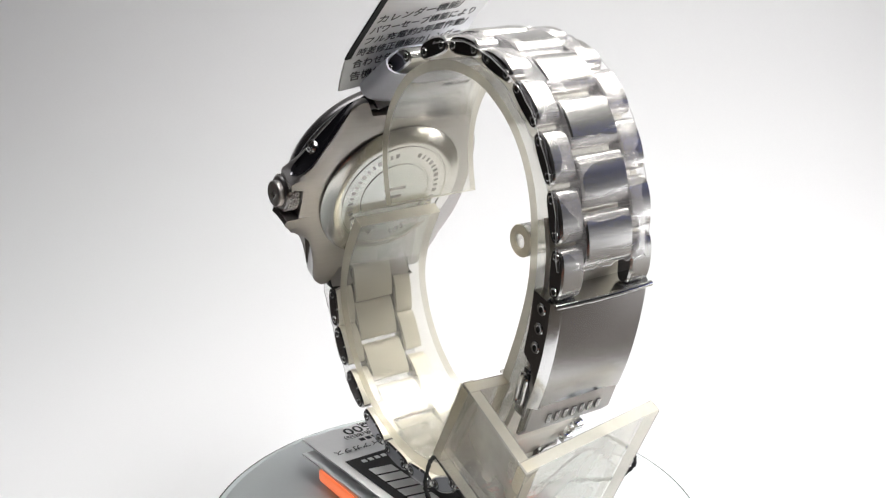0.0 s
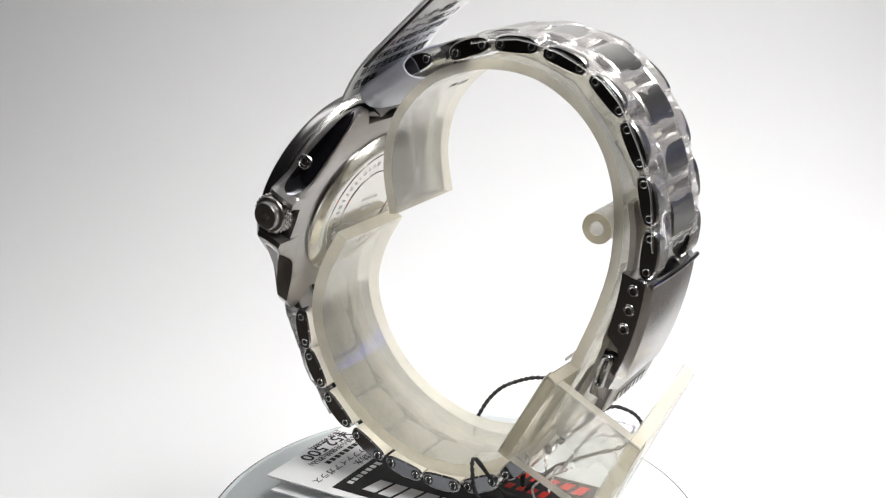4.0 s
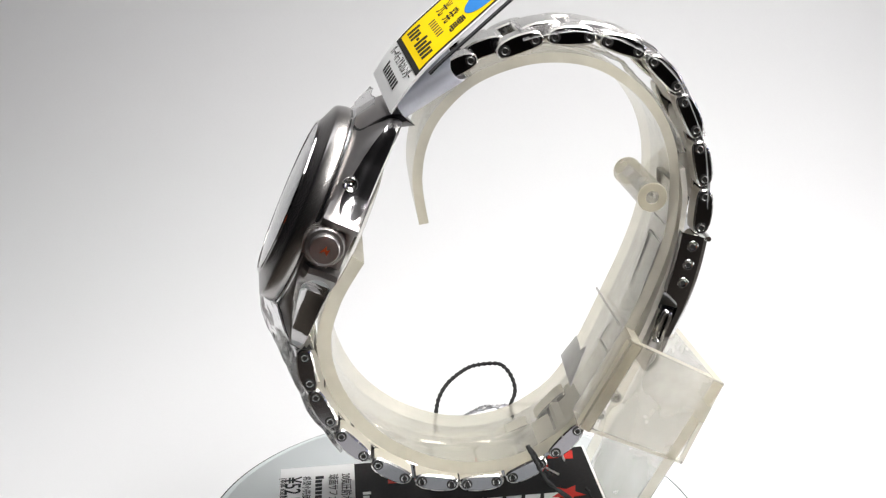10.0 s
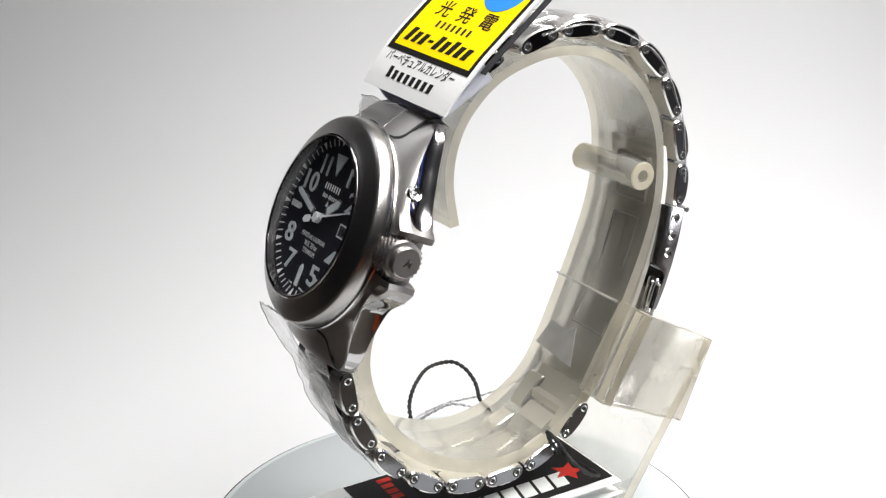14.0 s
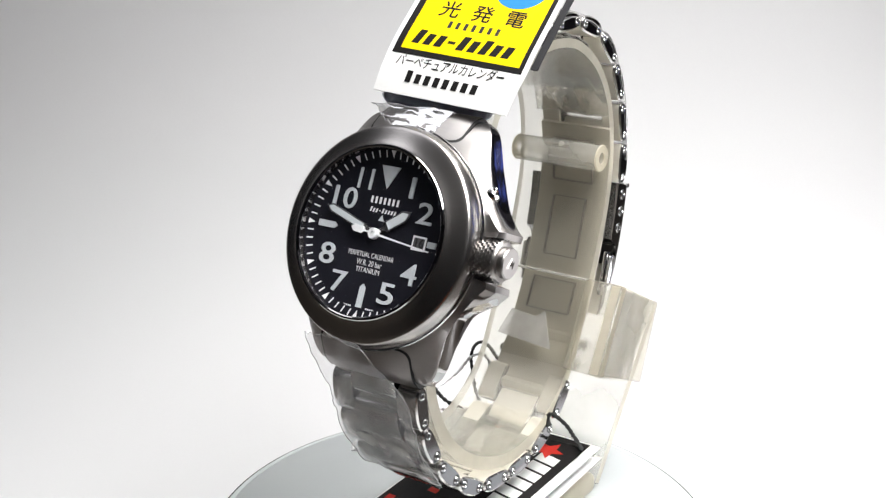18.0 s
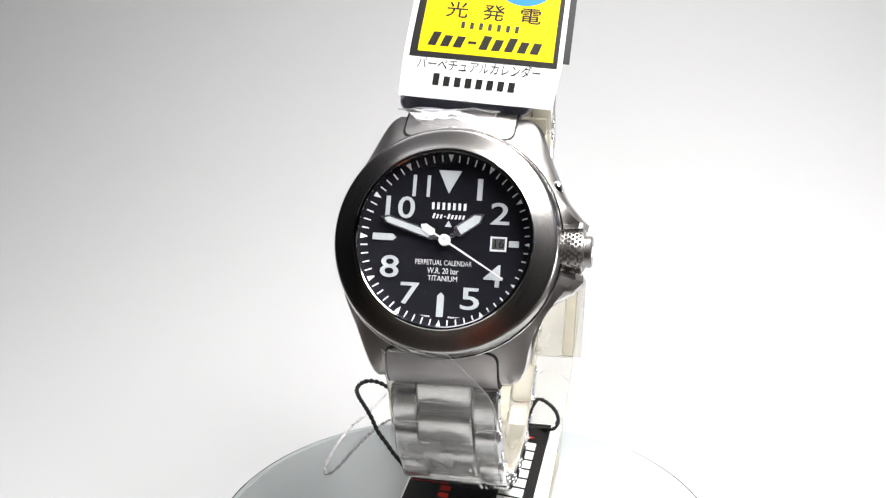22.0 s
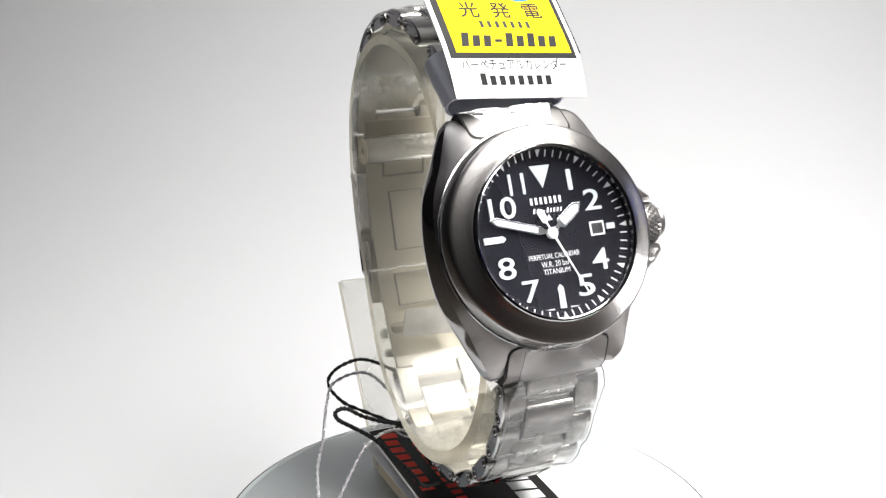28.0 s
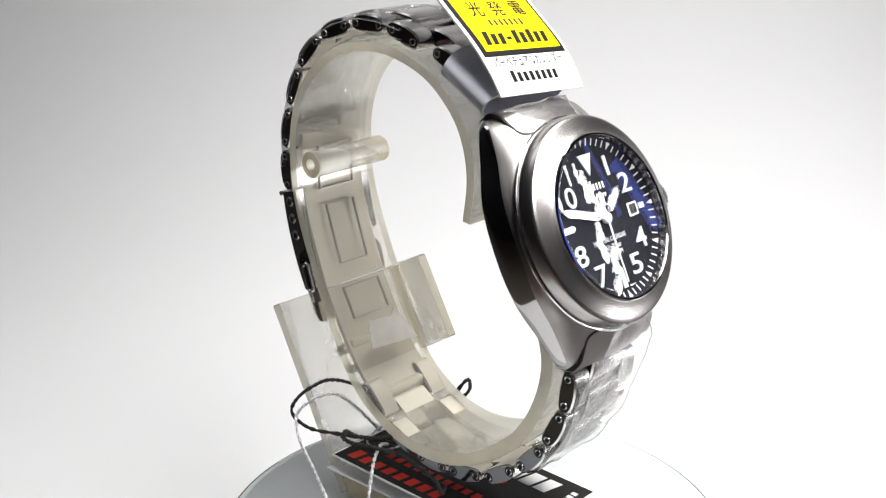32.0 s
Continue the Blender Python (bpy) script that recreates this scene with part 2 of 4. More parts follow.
def tube(path, radius, segs=8, bm=None, twist=0.0):
    """A cord or rod along a path; twist gives a laid, lumpy thread."""
    bm = bm or bmesh.new()
    rings = []
    up = Vector((0.13, 0.31, 0.94))
    run = 0.0
    for i, p in enumerate(path):
        d = (path[min(i + 1, len(path) - 1)] - path[max(i - 1, 0)]).normalized()
        u = d.cross(up).normalized()
        v = d.cross(u)
        if i:
            run += (p - path[i - 1]).length
        ring = []
        for k in range(segs):
            a = 2 * math.pi * k / segs
            r = radius * (1 + (0.42 * math.sin(2 * a + run * twist) if twist else 0))
            ring.append(bm.verts.new(p + (u * math.cos(a) + v * math.sin(a)) * r))
        rings.append(ring)
    for a, b in zip(rings, rings[1:]):
        for k in range(segs):
            bm.faces.new((a[k], a[(k + 1) % segs], b[(k + 1) % segs], b[k]))
    bm.faces.new(rings[0])
    bm.faces.new(rings[-1])
    return bm


def words(body, size, depth=0.02, slant=0.0, align="CENTER", weight=0.0):
    """Lettering as a mesh: millimetres, in the plane of the first two axes, centred."""
    cu = bpy.data.curves.new("lettering", "FONT")
    cu.body, cu.size, cu.extrude, cu.shear, cu.align_x, cu.align_y = body, size, depth, slant, align, "CENTER"
    cu.offset = weight
    cu.resolution_u = 3
    ob = bpy.data.objects.new("lettering", cu)
    scene.collection.objects.link(ob)
    bpy.context.view_layer.update()
    me = bpy.data.meshes.new_from_object(ob.evaluated_get(bpy.context.evaluated_depsgraph_get()))
    bm = bmesh.new()
    bm.from_mesh(me)
    bpy.data.objects.remove(ob)
    bpy.data.curves.remove(cu)
    bpy.data.meshes.remove(me)
    return bm


def fit_width(bm, width):
    xs = [v.co.x for v in bm.verts]
    k = width / (max(xs) - min(xs))
    mid = (max(xs) + min(xs)) / 2
    for v in bm.verts:
        v.co.x = (v.co.x - mid) * k
    return bm


def word_bars(count, width, height, depth=0.02, slant=0.0, gap=0.26, tall=0, shape=""):
    """A mark that stands for a name: plain upright bars in one row, one bmesh each. shape: T tall, l low, - a dash."""
    signs = shape or "".join("T" if i <= tall else "l" for i in range(count))
    w = width / len(signs)
    bars = []
    for i, sign in enumerate(signs):
        x0, x1 = -width / 2 + i * w, -width / 2 + (i + 1 - gap) * w
        y0, y1 = {"T": (-0.5, 0.5), "l": (-0.5, 0.3), "-": (-0.18, 0.02)}[sign]
        bars.append(prism([(x + y * height * slant, y * height) for x, y in ((x0, y0), (x1, y0), (x1, y1), (x0, y1))], -depth / 2, depth / 2))
    return bars


def along(p, d, out):
    """A frame at p: first axis across the band, second along d, third outwards."""
    x = Vector((1, 0, 0))
    d = Vector(d).normalized()
    n = x.cross(d)
    if n.dot(Vector(out)) < 0:
        x = -x
        n = x.cross(d)
    m = Matrix((x, d, n)).transposed().to_4x4()
    m.translation = Vector(p)
    return m


# ---- setting: a narrow white paper sweep in a dark room, unseen lamps added above and beside it ----
def build_setting():
    bm = bmesh.new()
    prof = [(-138, -32), (-128, -32), (-115, -32), (-90, -32), (-50, -32), (-20, -32), (10, -32), (50, -32)] + [(85 + 145 * math.sin(a), 113 - 145 * math.cos(a)) for a in [i * math.pi / 2 / 16 for i in range(17)]] + [(234, 300), (238, 520)]
    rows = []
    for k in range(7):
        u = k / 6
        row = []
        for y, z in prof:
            lo = -96 - 0.36 * min(max(y, -215), 60) - 1.1 * max(0.0, y - 60)
            hi = 102 + 0.36 * max(y, -90)
            row.append(bm.verts.new((lo + (hi - lo) * u, y, z)))
        rows.append(row)
    for a, b in zip(rows, rows[1:]):
        for i in range(len(prof) - 1):
            bm.faces.new((a[i], a[i + 1], b[i + 1], b[i]))
    bmesh.ops.recalc_face_normals(bm, faces=bm.faces)
    bmesh.ops.solidify(bm, geom=list(bm.faces), thickness=0.8)
    bm.transform(Matrix.Scale(MM, 4))
    me = bpy.data.meshes.new("backdrop")
    bm.to_mesh(me)
    bm.free()
    me.materials.append(backdrop_white)
    me.polygons.foreach_set("use_smooth", [True] * len(me.polygons))
    me.set_sharp_from_angle(angle=radians(40))
    tagged(new("backdrop", me), "seamless white paper sweep behind the turntable", "backdrop", kind="structure")

    def wall(name, cx, cy, cz, sx, sy, sz, mat, label):
        b = bmesh.new()
        box(b, cx, cy, cz, sx, sy, sz)
        b.transform(Matrix.Scale(MM, 4))
        me = bpy.data.meshes.new(name)
        b.to_mesh(me)
        b.free()
        me.materials.append(mat)
        tagged(new(name, me), label, "wall", kind="structure")

    # Unseen card, added so that the polished metal mirrors white on the right.
    wall("reflector_east", 330, -5, 0, 4, 110, 90, backdrop_white, "unseen white reflector card added beside the sweep")
    wall("wall_west", -1300, 0, 700, 20, 2600, 1600, dark_cloth, "dark room wall")
    wall("wall_north", 0, 1300, 700, 2600, 20, 1600, room_paint, "grey painted room wall")
    wall("wall_south", 0, -1300, 700, 2600, 20, 1600, dark_cloth, "dark room wall")
    wall("wall_far_east", 1300, 0, 700, 20, 2600, 1600, room_paint, "grey painted room wall")
    wall("ceiling", 0, 0, 1510, 2600, 2600, 20, room_paint, "grey painted ceiling")
    wall("floor", 0, 0, -60, 2600, 2600, 40, table_brown, "dark brown table top")


# ---- glowing patches added across the room, seen only as a mirror image in the crystal ----
def build_mirrored_glow():
    def piece(name, outline, x, thick, mat, parent=None):
        bm = prism(outline, 0, thick)
        bm.transform(Matrix(((0, 0, 1, x), (1, 0, 0, 0), (0, 1, 0, 0), (0, 0, 0, 1))))
        bmesh.ops.recalc_face_normals(bm, faces=bm.faces)
        me = bpy.data.meshes.new(name)
        bm.to_mesh(me)
        bm.free()
        me.materials.append(mat)
        ob = new(name, me)
        ob.parent = parent
        return ob

    rng = random.Random(5)
    board = piece("mirrored_glow", [(-0.45, 0.02), (0.85, 0.02), (0.85, 0.95), (-0.45, 0.95)], 1.27, 0.015, dark_cloth)
    tagged(board, "unseen dark board with glowing patches added for the crystal's reflections", "window", kind="structure")
    # Patches are shaped and placed only for the reflections wanted in the crystal.
    for i in range(22):
        z = 0.17 + 0.020 * i
        y = 0.095 + 0.26 * (z - 0.13) + rng.uniform(-0.04, 0.04)
        r = rng.uniform(0.012, 0.032)
        ring = [(y + r * rng.uniform(0.45, 1.1) * math.cos(q), z + 1.05 * r * rng.uniform(0.5, 1.15) * math.sin(q)) for q in (2 * math.pi * k / 9 for k in range(9))]
        piece("glow_patch", ring, 1.268 - 0.0005 * i, 0.001, mirrored_white, board)
    for y0, y1, z0, z1, wide in ((-0.15, -0.09, 0.2, 0.7, 0.03), (0.52, 0.45, 0.2, 0.5, 0.04), (0.30, 0.36, 0.35, 0.65, 0.012)):
        piece("glow_patch", [(y0 - wide, z0), (y0 + wide, z0), (y1 + wide, z1), (y1 - wide, z1)], 1.268, 0.001, mirrored_blue, board)


# ---- turntable ----
def build_turntable():
    t = thing("turntable", (-2.0, -1.9, -32), "grey round display turntable with a glossy top", "turntable")
    cx, cy = -2.0, -1.9
    bm = lathe([(0, 0), (49.1, 0), (49.3, -0.15), (49.3, -2.6), (0, -2.6)], 160, Matrix.Translation((cx, cy, 0)))
    part("platter", bm, turntable_grey, t)
    bm = lathe([(49.3, -0.05), (50.3, -0.05), (50.6, -0.3), (50.6, -2.4), (49.3, -2.4)], 160, Matrix.Translation((cx, cy, 0)), closed=True)
    part("edge_band", bm, turntable_band, t, "pale translucent edge band")
    bm = lathe([(50.6, -0.2), (50.85, -0.3), (50.9, -0.6), (50.6, -0.8)], 160, Matrix.Translation((cx, cy, 0)), closed=True)
    part("rim", bm, ink_grey, t, "thin dark rim")
    bm = lathe([(0, -2.8), (40, -2.8), (43, -6), (45, -28), (45, -32), (0, -32)], 96, Matrix.Translation((cx, cy, 0)))
    part("base", bm, turntable_body_white, t)


# ---- watch ----
TILT = 24.7
DIAL = Matrix.Translation((0, -30.2, 69.9)) @ Matrix((
    (1, 0, 0, 0), (0, math.sin(radians(TILT)), -math.cos(radians(TILT)), 0), (0, math.cos(radians(TILT)), math.sin(radians(TILT)), 0), (0, 0, 0, 1)))

FACE = DIAL @ Matrix.Translation((0, 0, -0.8))


def case_outline(grow=0.0, per=9):
    right = spline([(11.2, 22.4), (13.4, 20.6), (16.0, 14.4), (18.3, 8.8), (20.4, 6.0), (21.9, 4.6)], per) + [Vector((21.7, 3.6)), Vector((19.2, 3.4)), Vector((19.0, 0)), Vector((19.2, -3.6)), Vector((21.7, -3.9))]
    right += spline([(21.9, -4.9), (20.4, -6.8), (18.2, -10.4), (16.2, -14.6), (13.4, -20.8), (11.4, -22.6)], per)
    left = spline([(-11.4, -22.6), (-13.2, -20.8), (-16.0, -14.6), (-18.4, -8.0), (-19.1, 0), (-18.4, 8.0), (-16.0, 14.5), (-13.2, 20.6), (-11.2, 22.4)], per)
    low = [Vector((x, y)) for x, y in ((9.95, -22.5), (8.2, -18.9), (-8.2, -18.9), (-9.95, -22.5))]
    high = [Vector((x, y)) for x, y in ((-9.95, 22.4), (-8.2, 18.9), (8.2, 18.9), (9.95, 22.4))]
    return [v * (1 + 0.028 * max(0.0, 1 - (v.y / 15) ** 2)) * (1 + grow / v.length) for v in right + low + left + high]


# levels from the case back to the bezel: growth of the outline on the crown side and on the plain side, height, droop towards the lugs, depth of the scoop
LEVELS = ((-2.3, -2.7, -9.5, 0.6, 0), (0.1, -0.15, -9.2, 0.7, 0.8), (0.32, 0.05, -8.6, 0.9, 0.9), (0.2, -0.1, -7.5, 1.3, 1.0), (0.02, -0.33, -6.4, 1.8, 1.0), (-0.2, -0.6, -5.3, 2.4, 1.0), (-0.4, -0.8, -4.5, 3.0, 1.0), (-0.7, -1.05, -3.9, 3.4, 0.6), (-1.35, -1.6, -3.1, 3.6, 0))


def facet(x, y):
    """Lower and upper level of the polished facet at an outline point, and its material."""
    def swell(lo, hi, power):
        q = (2 * y - lo - hi) / (hi - lo)
        return math.sqrt(1 - abs(q) ** power) if abs(q) < 1 else 0.0

    if x > 10.8 and y > 0:
        f = swell(5.4, 21.9, 5)
        return 4.0 - 2.5 * f, 4.0 + 2.2 * f, 2, f
    if x > 10.8:
        f = swell(-21.9, -6.0, 5)
        return 3.6 - 2.6 * f, 3.6 + 2.7 * f, 1, f
    if x < -10.8:
        f = swell(-22.0, 21.8, 9)
        return 3.6 - 2.5 * f, 3.6 + 2.4 * f, 1, f
    return 4.0, 4.0, 0, 0.0


def case_point(v, level, sink=0.0):
    crown_side, plain_side, c, droop, cut = (float(np.interp(level, range(9), col)) for col in zip(*LEVELS))
    x, y = v
    if x > 10.8 and -20.6 < y < -7.2:
        x += cut * min(0.0, -x + float(np.interp(y, (-20.6, -19, -16, -13, -10.5, -9.2, -7.4), (13.6, 14.0, 14.25, 14.45, 14.7, 16.2, 19.8))))
    grow = crown_side * (1 - cut if y < 0 else 1.0) if x > 0 else plain_side
    # on the crown side the shoulder rises and widens beside the bezel
    rise = max(0.0, 1 - (y / (20 if y > 0 else 15)) ** 2) * min(1.0, max(0.0, (level - 4.5) / 2))
    if x > 0:
        grow += 0.45 * rise
        c += 0.35 * rise
    k = 1 + (grow - sink) / math.hypot(x, y)
    return x * k, y * k, c - droop * (y / 22) ** 2


def shoulder(r):
    """Height of the case top and of the end pieces over the radius from the dial's centre."""
    q = (r - 17.5) / 5.9
    return -2.3 - 4.2 * (0.8 * q + 0.2 * q * q)


def build_case(w):
    bm = bmesh.new()
    base = case_outline()
    k = len(base)
    bounds = [facet(v.x, v.y) for v in base]
    rings = []
    for f in (0.0, 0.3, 0.6, 0.85):
        rings.append([bm.verts.new(case_point(v, f * b[0])) for v, b in zip(base, bounds)])
    for j in range(7):
        rings.append([bm.verts.new(case_point(v, b[0] + (b[1] - b[0]) * j / 6 + 0.002 * j, (0.32 if b[2] == 2 else 0.0) * b[3] * math.sin(math.pi * j / 6))) for v, b in zip(base, bounds)])
    for f in (0.3, 0.65, 1.0):
        rings.append([bm.verts.new(case_point(v, b[1] + 0.012 + (7.988 - b[1]) * f)) for v, b in zip(base, bounds)])
    for f in (0.66, 0.33, 0.0):
        ring = []
        for v in case_outline(-1.4):
            r = 17.3 + (v.length - 17.3) * f
            p = v.normalized() * r
            ring.append(bm.verts.new((p.x, p.y, shoulder(r) + 0.22 * (r - 17.3) * max(0.0, 1 - (v.y / 14) ** 2))))
        rings.append(ring)
    for li, (a, b) in enumerate(zip(rings, rings[1:])):
        for i in range(k):
            j = (i + 1) % k
            f = bm.faces.new((a[i], a[j], b[j], b[i]))
            f.material_index = bounds[i][2] if 4 <= li < 10 and max(bounds[i][3], bounds[j][3]) > 0.05 else 0
    bm.faces.new(rings[0])
    bm.faces.new(rings[-1])
    bm.transform(DIAL)
    part("case", bm, (titanium_brushed, titanium_polished, flank_metal), w, "brushed titanium case with polished flanks")

    bz = lathe([(17.6, -3.2), (18.0, -2.5), (18.75, -2.4), (19.0, -2.2), (19.08, -1.8), (19.0, -1.2), (18.8, -0.4), (18.62, 0.1), (18.45, 0.38), (18.2, 0.56), (17.8, 0.74), (17.0, 1.07), (16.0, 1.5), (15.3, 1.85), (14.9, 2.1), (14.6, 2.2), (14.4, 1.95), (14.4, -3.2)], 160, DIAL, closed=True)
    part("bezel", bz, titanium_satin, w, "smooth brushed titanium bezel")
    part("inner_ring", lathe([(14.25, 2.05), (14.27, 2.35), (14.45, 2.47), (14.75, 2.43), (14.9, 2.25), (14.9, 1.95)], 160, DIAL, closed=True), titanium_polished, w, "thin polished ring round the crystal")
    part("bezel_edge", lathe([(18.9, -3.1), (19.3, -2.9), (19.36, -2.65), (19.25, -2.42), (18.95, -2.35), (18.3, -2.45), (18.3, -3.1)], 160, DIAL, closed=True), pin_metal, w, "thin polished ring")
    bk = lathe([(0, -11.2), (7.4, -11.2), (7.5, -11.05), (7.9, -11.05), (8.0, -11.2), (11.6, -11.2), (11.7, -11.05), (12.0, -11.05), (12.1, -11.2), (13.2, -11.2), (13.6, -11.0), (15.2, -10.6), (15.8, -10.2), (16.0, -9.0), (0, -9.0)], 96, DIAL)
    part("caseback", bk, caseback_metal, w, "satin screw-down case back")
    marks = bmesh.new()
    for i in range(46):
        if i % 23 not in (0, 1, 2):
            box(marks, 0, 9.8, -11.2, 0.5 if i % 3 else 0.8, 0.95, 0.06, m=Matrix.Rotation(2 * math.pi * i / 46, 4, "Z"))
    box(marks, 0, 1.4, -11.2, 5.0, 0.7, 0.06)
    box(marks, 0, -0.6, -11.2, 3.6, 0.7, 0.06)
    marks.transform(DIAL)
    part("engraving", marks, titanium_brushed, w, "ring of engraved plain bars", smooth=False)
    gl = lathe([(14.2 * i / 16, 1.95 + 0.76 * (1 - (i / 16) ** 2)) for i in range(17)] + [(14.36, 1.75), (14.38, 0.8)] + [(13.9 * i / 16, 0.75 + 0.76 * (1 - (i / 16) ** 2)) for i in range(16, -1, -1)], 128, DIAL @ Matrix.Translation((0, 0, 0.35)))
    crystal = part("crystal", gl, sapphire, w, "clear domed crystal")
    crystal.visible_shadow = False
    dl = lathe([(0, 0), (12.75, 0), (14.39, 0.7), (14.39, -1.0), (0, -1.0)], 96, FACE)
    dial = part("dial", dl, dial_black, w, "black dial with pale luminous numerals")
    crown_m = DIAL @ pose(17.5, 0, -5.0, 0, 90, 0)
    prof = [(0, 0), (2.2, 0), (2.2, 0.6), (3.3, 0.8), (3.5, 1.2), (3.5, 4.6), (3.2, 5.0), (2.6, 5.1), (2.6, 6.0), (2.4, 6.25), (0, 6.25)]
    cr = lathe(prof, 48)
    crown = part("crown", cr_turn(cr, crown_m), titanium_brushed, w, "knurled screw-down crown")
    em = prism([(-0.7, -0.8), (0.1, 0.9), (0.35, 0.1), (0.9, 0.5), (0.7, -0.8), (0.1, -0.2)], 6.23, 6.4)
    part("emblem", cr_turn(em, crown_m), pin_metal, crown, "raised plain emblem", smooth=False)
    kn = bmesh.new()
    for i in range(26):
        for j in range(6):
            a = 2 * math.pi * (i + 0.5 * (j % 2)) / 26
            box(kn, 3.5 * math.cos(a), 3.5 * math.sin(a), 1.5 + j * 0.58, 0.34, 0.42, 0.42, m=None)
    part("knurling", cr_turn(kn, crown_m), titanium_brushed, crown, smooth=False)
    pm = DIAL @ pose(15.95, 9.8, -5.4, 0, 0, 24) @ pose(0, 0, 0, 0, 90, 0)
    pu = part("pusher", cr_turn(lathe([(0, 2.05), (0.2, 2.0), (0.32, 1.6), (0.42, 1.6), (0.55, 1.9), (0.65, 1.95), (0.85, 1.7), (0.95, 1.65), (1.1, 2.05), (1.2, 2.1), (1.42, 1.8), (1.45, 1.6), (1.45, 0), (0, 0)], 40), pm), pin_metal, w, "small round recessed pusher")
    return dial


def cr_turn(bm, m):
    bm.transform(m)
    return bm


def build_dial(w, dial):
    GROW = 1.03

    def put(name, bm, a, b, c, mat, label="", turn=0.0):
        bm.transform(FACE @ pose(a * GROW, b * GROW, c, 0, 0, turn))
        return part(name, bm, mat, dial, label, smooth=False)

    spots = (("10", -7.7, 4.8), ("11", -4.5, 8.4), ("1", 5.0, 8.2), ("2", 8.5, 4.5), ("4", 8.1, -5.4), ("5", 4.7, -9.2), ("7", -5.1, -8.9), ("8", -8.7, -4.8))
    for body, a, b in spots:
        put("numeral", fit_width(words(body, 5.1, 0.1, weight=0.035), {"10": 4.9, "11": 2.9, "1": 0.85}.get(body, 3.1)), a, b, 0.12, lume_pale)
    put("twelve_marker", prism([(-1.9, 1.7), (1.9, 1.7), (0, -2.1)], 0, 0.25), 0, 9.6, 0.01, lume_pale)
    bar = [(-2.0, -0.55), (1.4, -0.55), (2.0, 0), (1.4, 0.55), (-2.0, 0.55)]
    put("nine_marker", prism(bar, 0, 0.25), -9.9, 0.1, 0.01, lume_pale)
    put("six_marker", prism(bar, 0, 0.25), 0, -10.2, 0.01, lume_pale, turn=90)
    put("three_marker", prism([(-0.8, -0.5), (0.8, -0.5), (0.8, 0.5), (-0.8, 0.5)], 0, 0.25), 11.0, 0, 0.01, lume_pale)
    for i in range(60):
        a = 2 * math.pi * i / 60
        m = FACE @ pose(0, 0, 0, 0, 0, -math.degrees(a)) @ pose(0, 13.55, 0.38, 22.3, 0, 0)
        bm = bmesh.new()
        if i % 5:
            box(bm, 0, 0, 0, 0.22, 1.1, 0.06)
        else:
            prism([(-0.45, 0.6), (0.45, 0.6), (0, -0.6)], -0.03, 0.05, bm=bm)
        bm.transform(m)
        part("minute_tick", bm, print_white, dial, smooth=False)
    put("date_window", prism([(-1.35, -1.2), (1.35, -1.2), (1.35, 1.2), (-1.35, 1.2)], 0, 0.12), 8.55, -0.1, 0.0, print_white)
    put("date_disc", prism([(-1.05, -0.9), (1.05, -0.9), (1.05, 0.9), (-1.05, 0.9)], 0, 0.02), 8.55, -0.1, 0.13, date_grey)
    put("date_figures", words("16", 2.0, 0.01, weight=0.03), 8.55, -0.1, 0.17, ink_black)
    put("line_of_print", fit_width(words("PERPETUAL CALENDAR", 1.2, 0.01), 9.4), 0, -3.6, 0.03, print_white)
    put("line_of_print", fit_width(words("W.R. 20 bar", 1.35, 0.01), 5.2), 0, -4.9, 0.03, print_white)
    put("line_of_print", fit_width(words("TITANIUM", 1.25, 0.01), 4.9), 0, -6.1, 0.03, print_white)
    for bar in word_bars(7, 6.2, 1.15, 0.02, gap=0.5, tall=7):
        put("bar", bar, 0.4, 5.5, 0.02, print_white, "plain white bar")
    for bar in word_bars(9, 5.6, 0.85, 0.02, slant=0.25, gap=0.45, shape="Tll-Tllll"):
        put("bar", bar, 0.4, 3.9, 0.02, print_white, "plain white bar")
    put("emblem", prism([(-0.6, -0.4), (0.6, -0.4), (0, 0.65)], 0, 0.03), 0.3, 2.6, 0.0, lume_pale)
    for bar in word_bars(8, 2.9, 0.3, 0.02):
        put("bar", bar, -2.9, -12.1, 0.02, print_white)
    for bar in word_bars(9, 3.6, 0.3, 0.02):
        put("bar", bar, 3.1, -12.1, 0.02, print_white)

    def hand(name, outline, c, angle, lume):
        bm = prism(outline, 0, 0.22, 0.05)
        bm.transform(FACE @ pose(0, 0, c, 0, 0, -angle))
        h = part(name, bm, hand_silver, w, "silver hand filled with pale lume", smooth=False)
        b2 = prism(lume, 0, 0.05)
        b2.transform(FACE @ pose(0, 0, c + 0.22, 0, 0, -angle))
        part("lume", b2, lume_pale, h, smooth=False)

    hand("hour_hand", [(-0.25, -0.6), (0.25, -0.6), (0.3, 2.0), (1.0, 2.4), (1.0, 6.4), (0, 7.8), (-1.0, 6.4), (-1.0, 2.4), (-0.3, 2.0)], 0.35, 53.5,
         [(-0.72, 2.8), (0.72, 2.8), (0.72, 6.3), (0, 7.2), (-0.72, 6.3)])
    hand("minute_hand", [(-0.3, -0.8), (0.3, -0.8), (0.3, 1.4), (0.75, 2.2), (0.75, 10.2), (0, 11.4), (-0.75, 10.2), (-0.75, 2.2), (-0.3, 1.4)], 0.6, 287.0,
         [(-0.5, 2.6), (0.5, 2.6), (0.5, 10.1), (0, 10.8), (-0.5, 10.1)])
    bm = prism([(-0.17, 0), (0.17, 0), (0.11, 11.6), (-0.11, 11.6)], 0, 0.15)
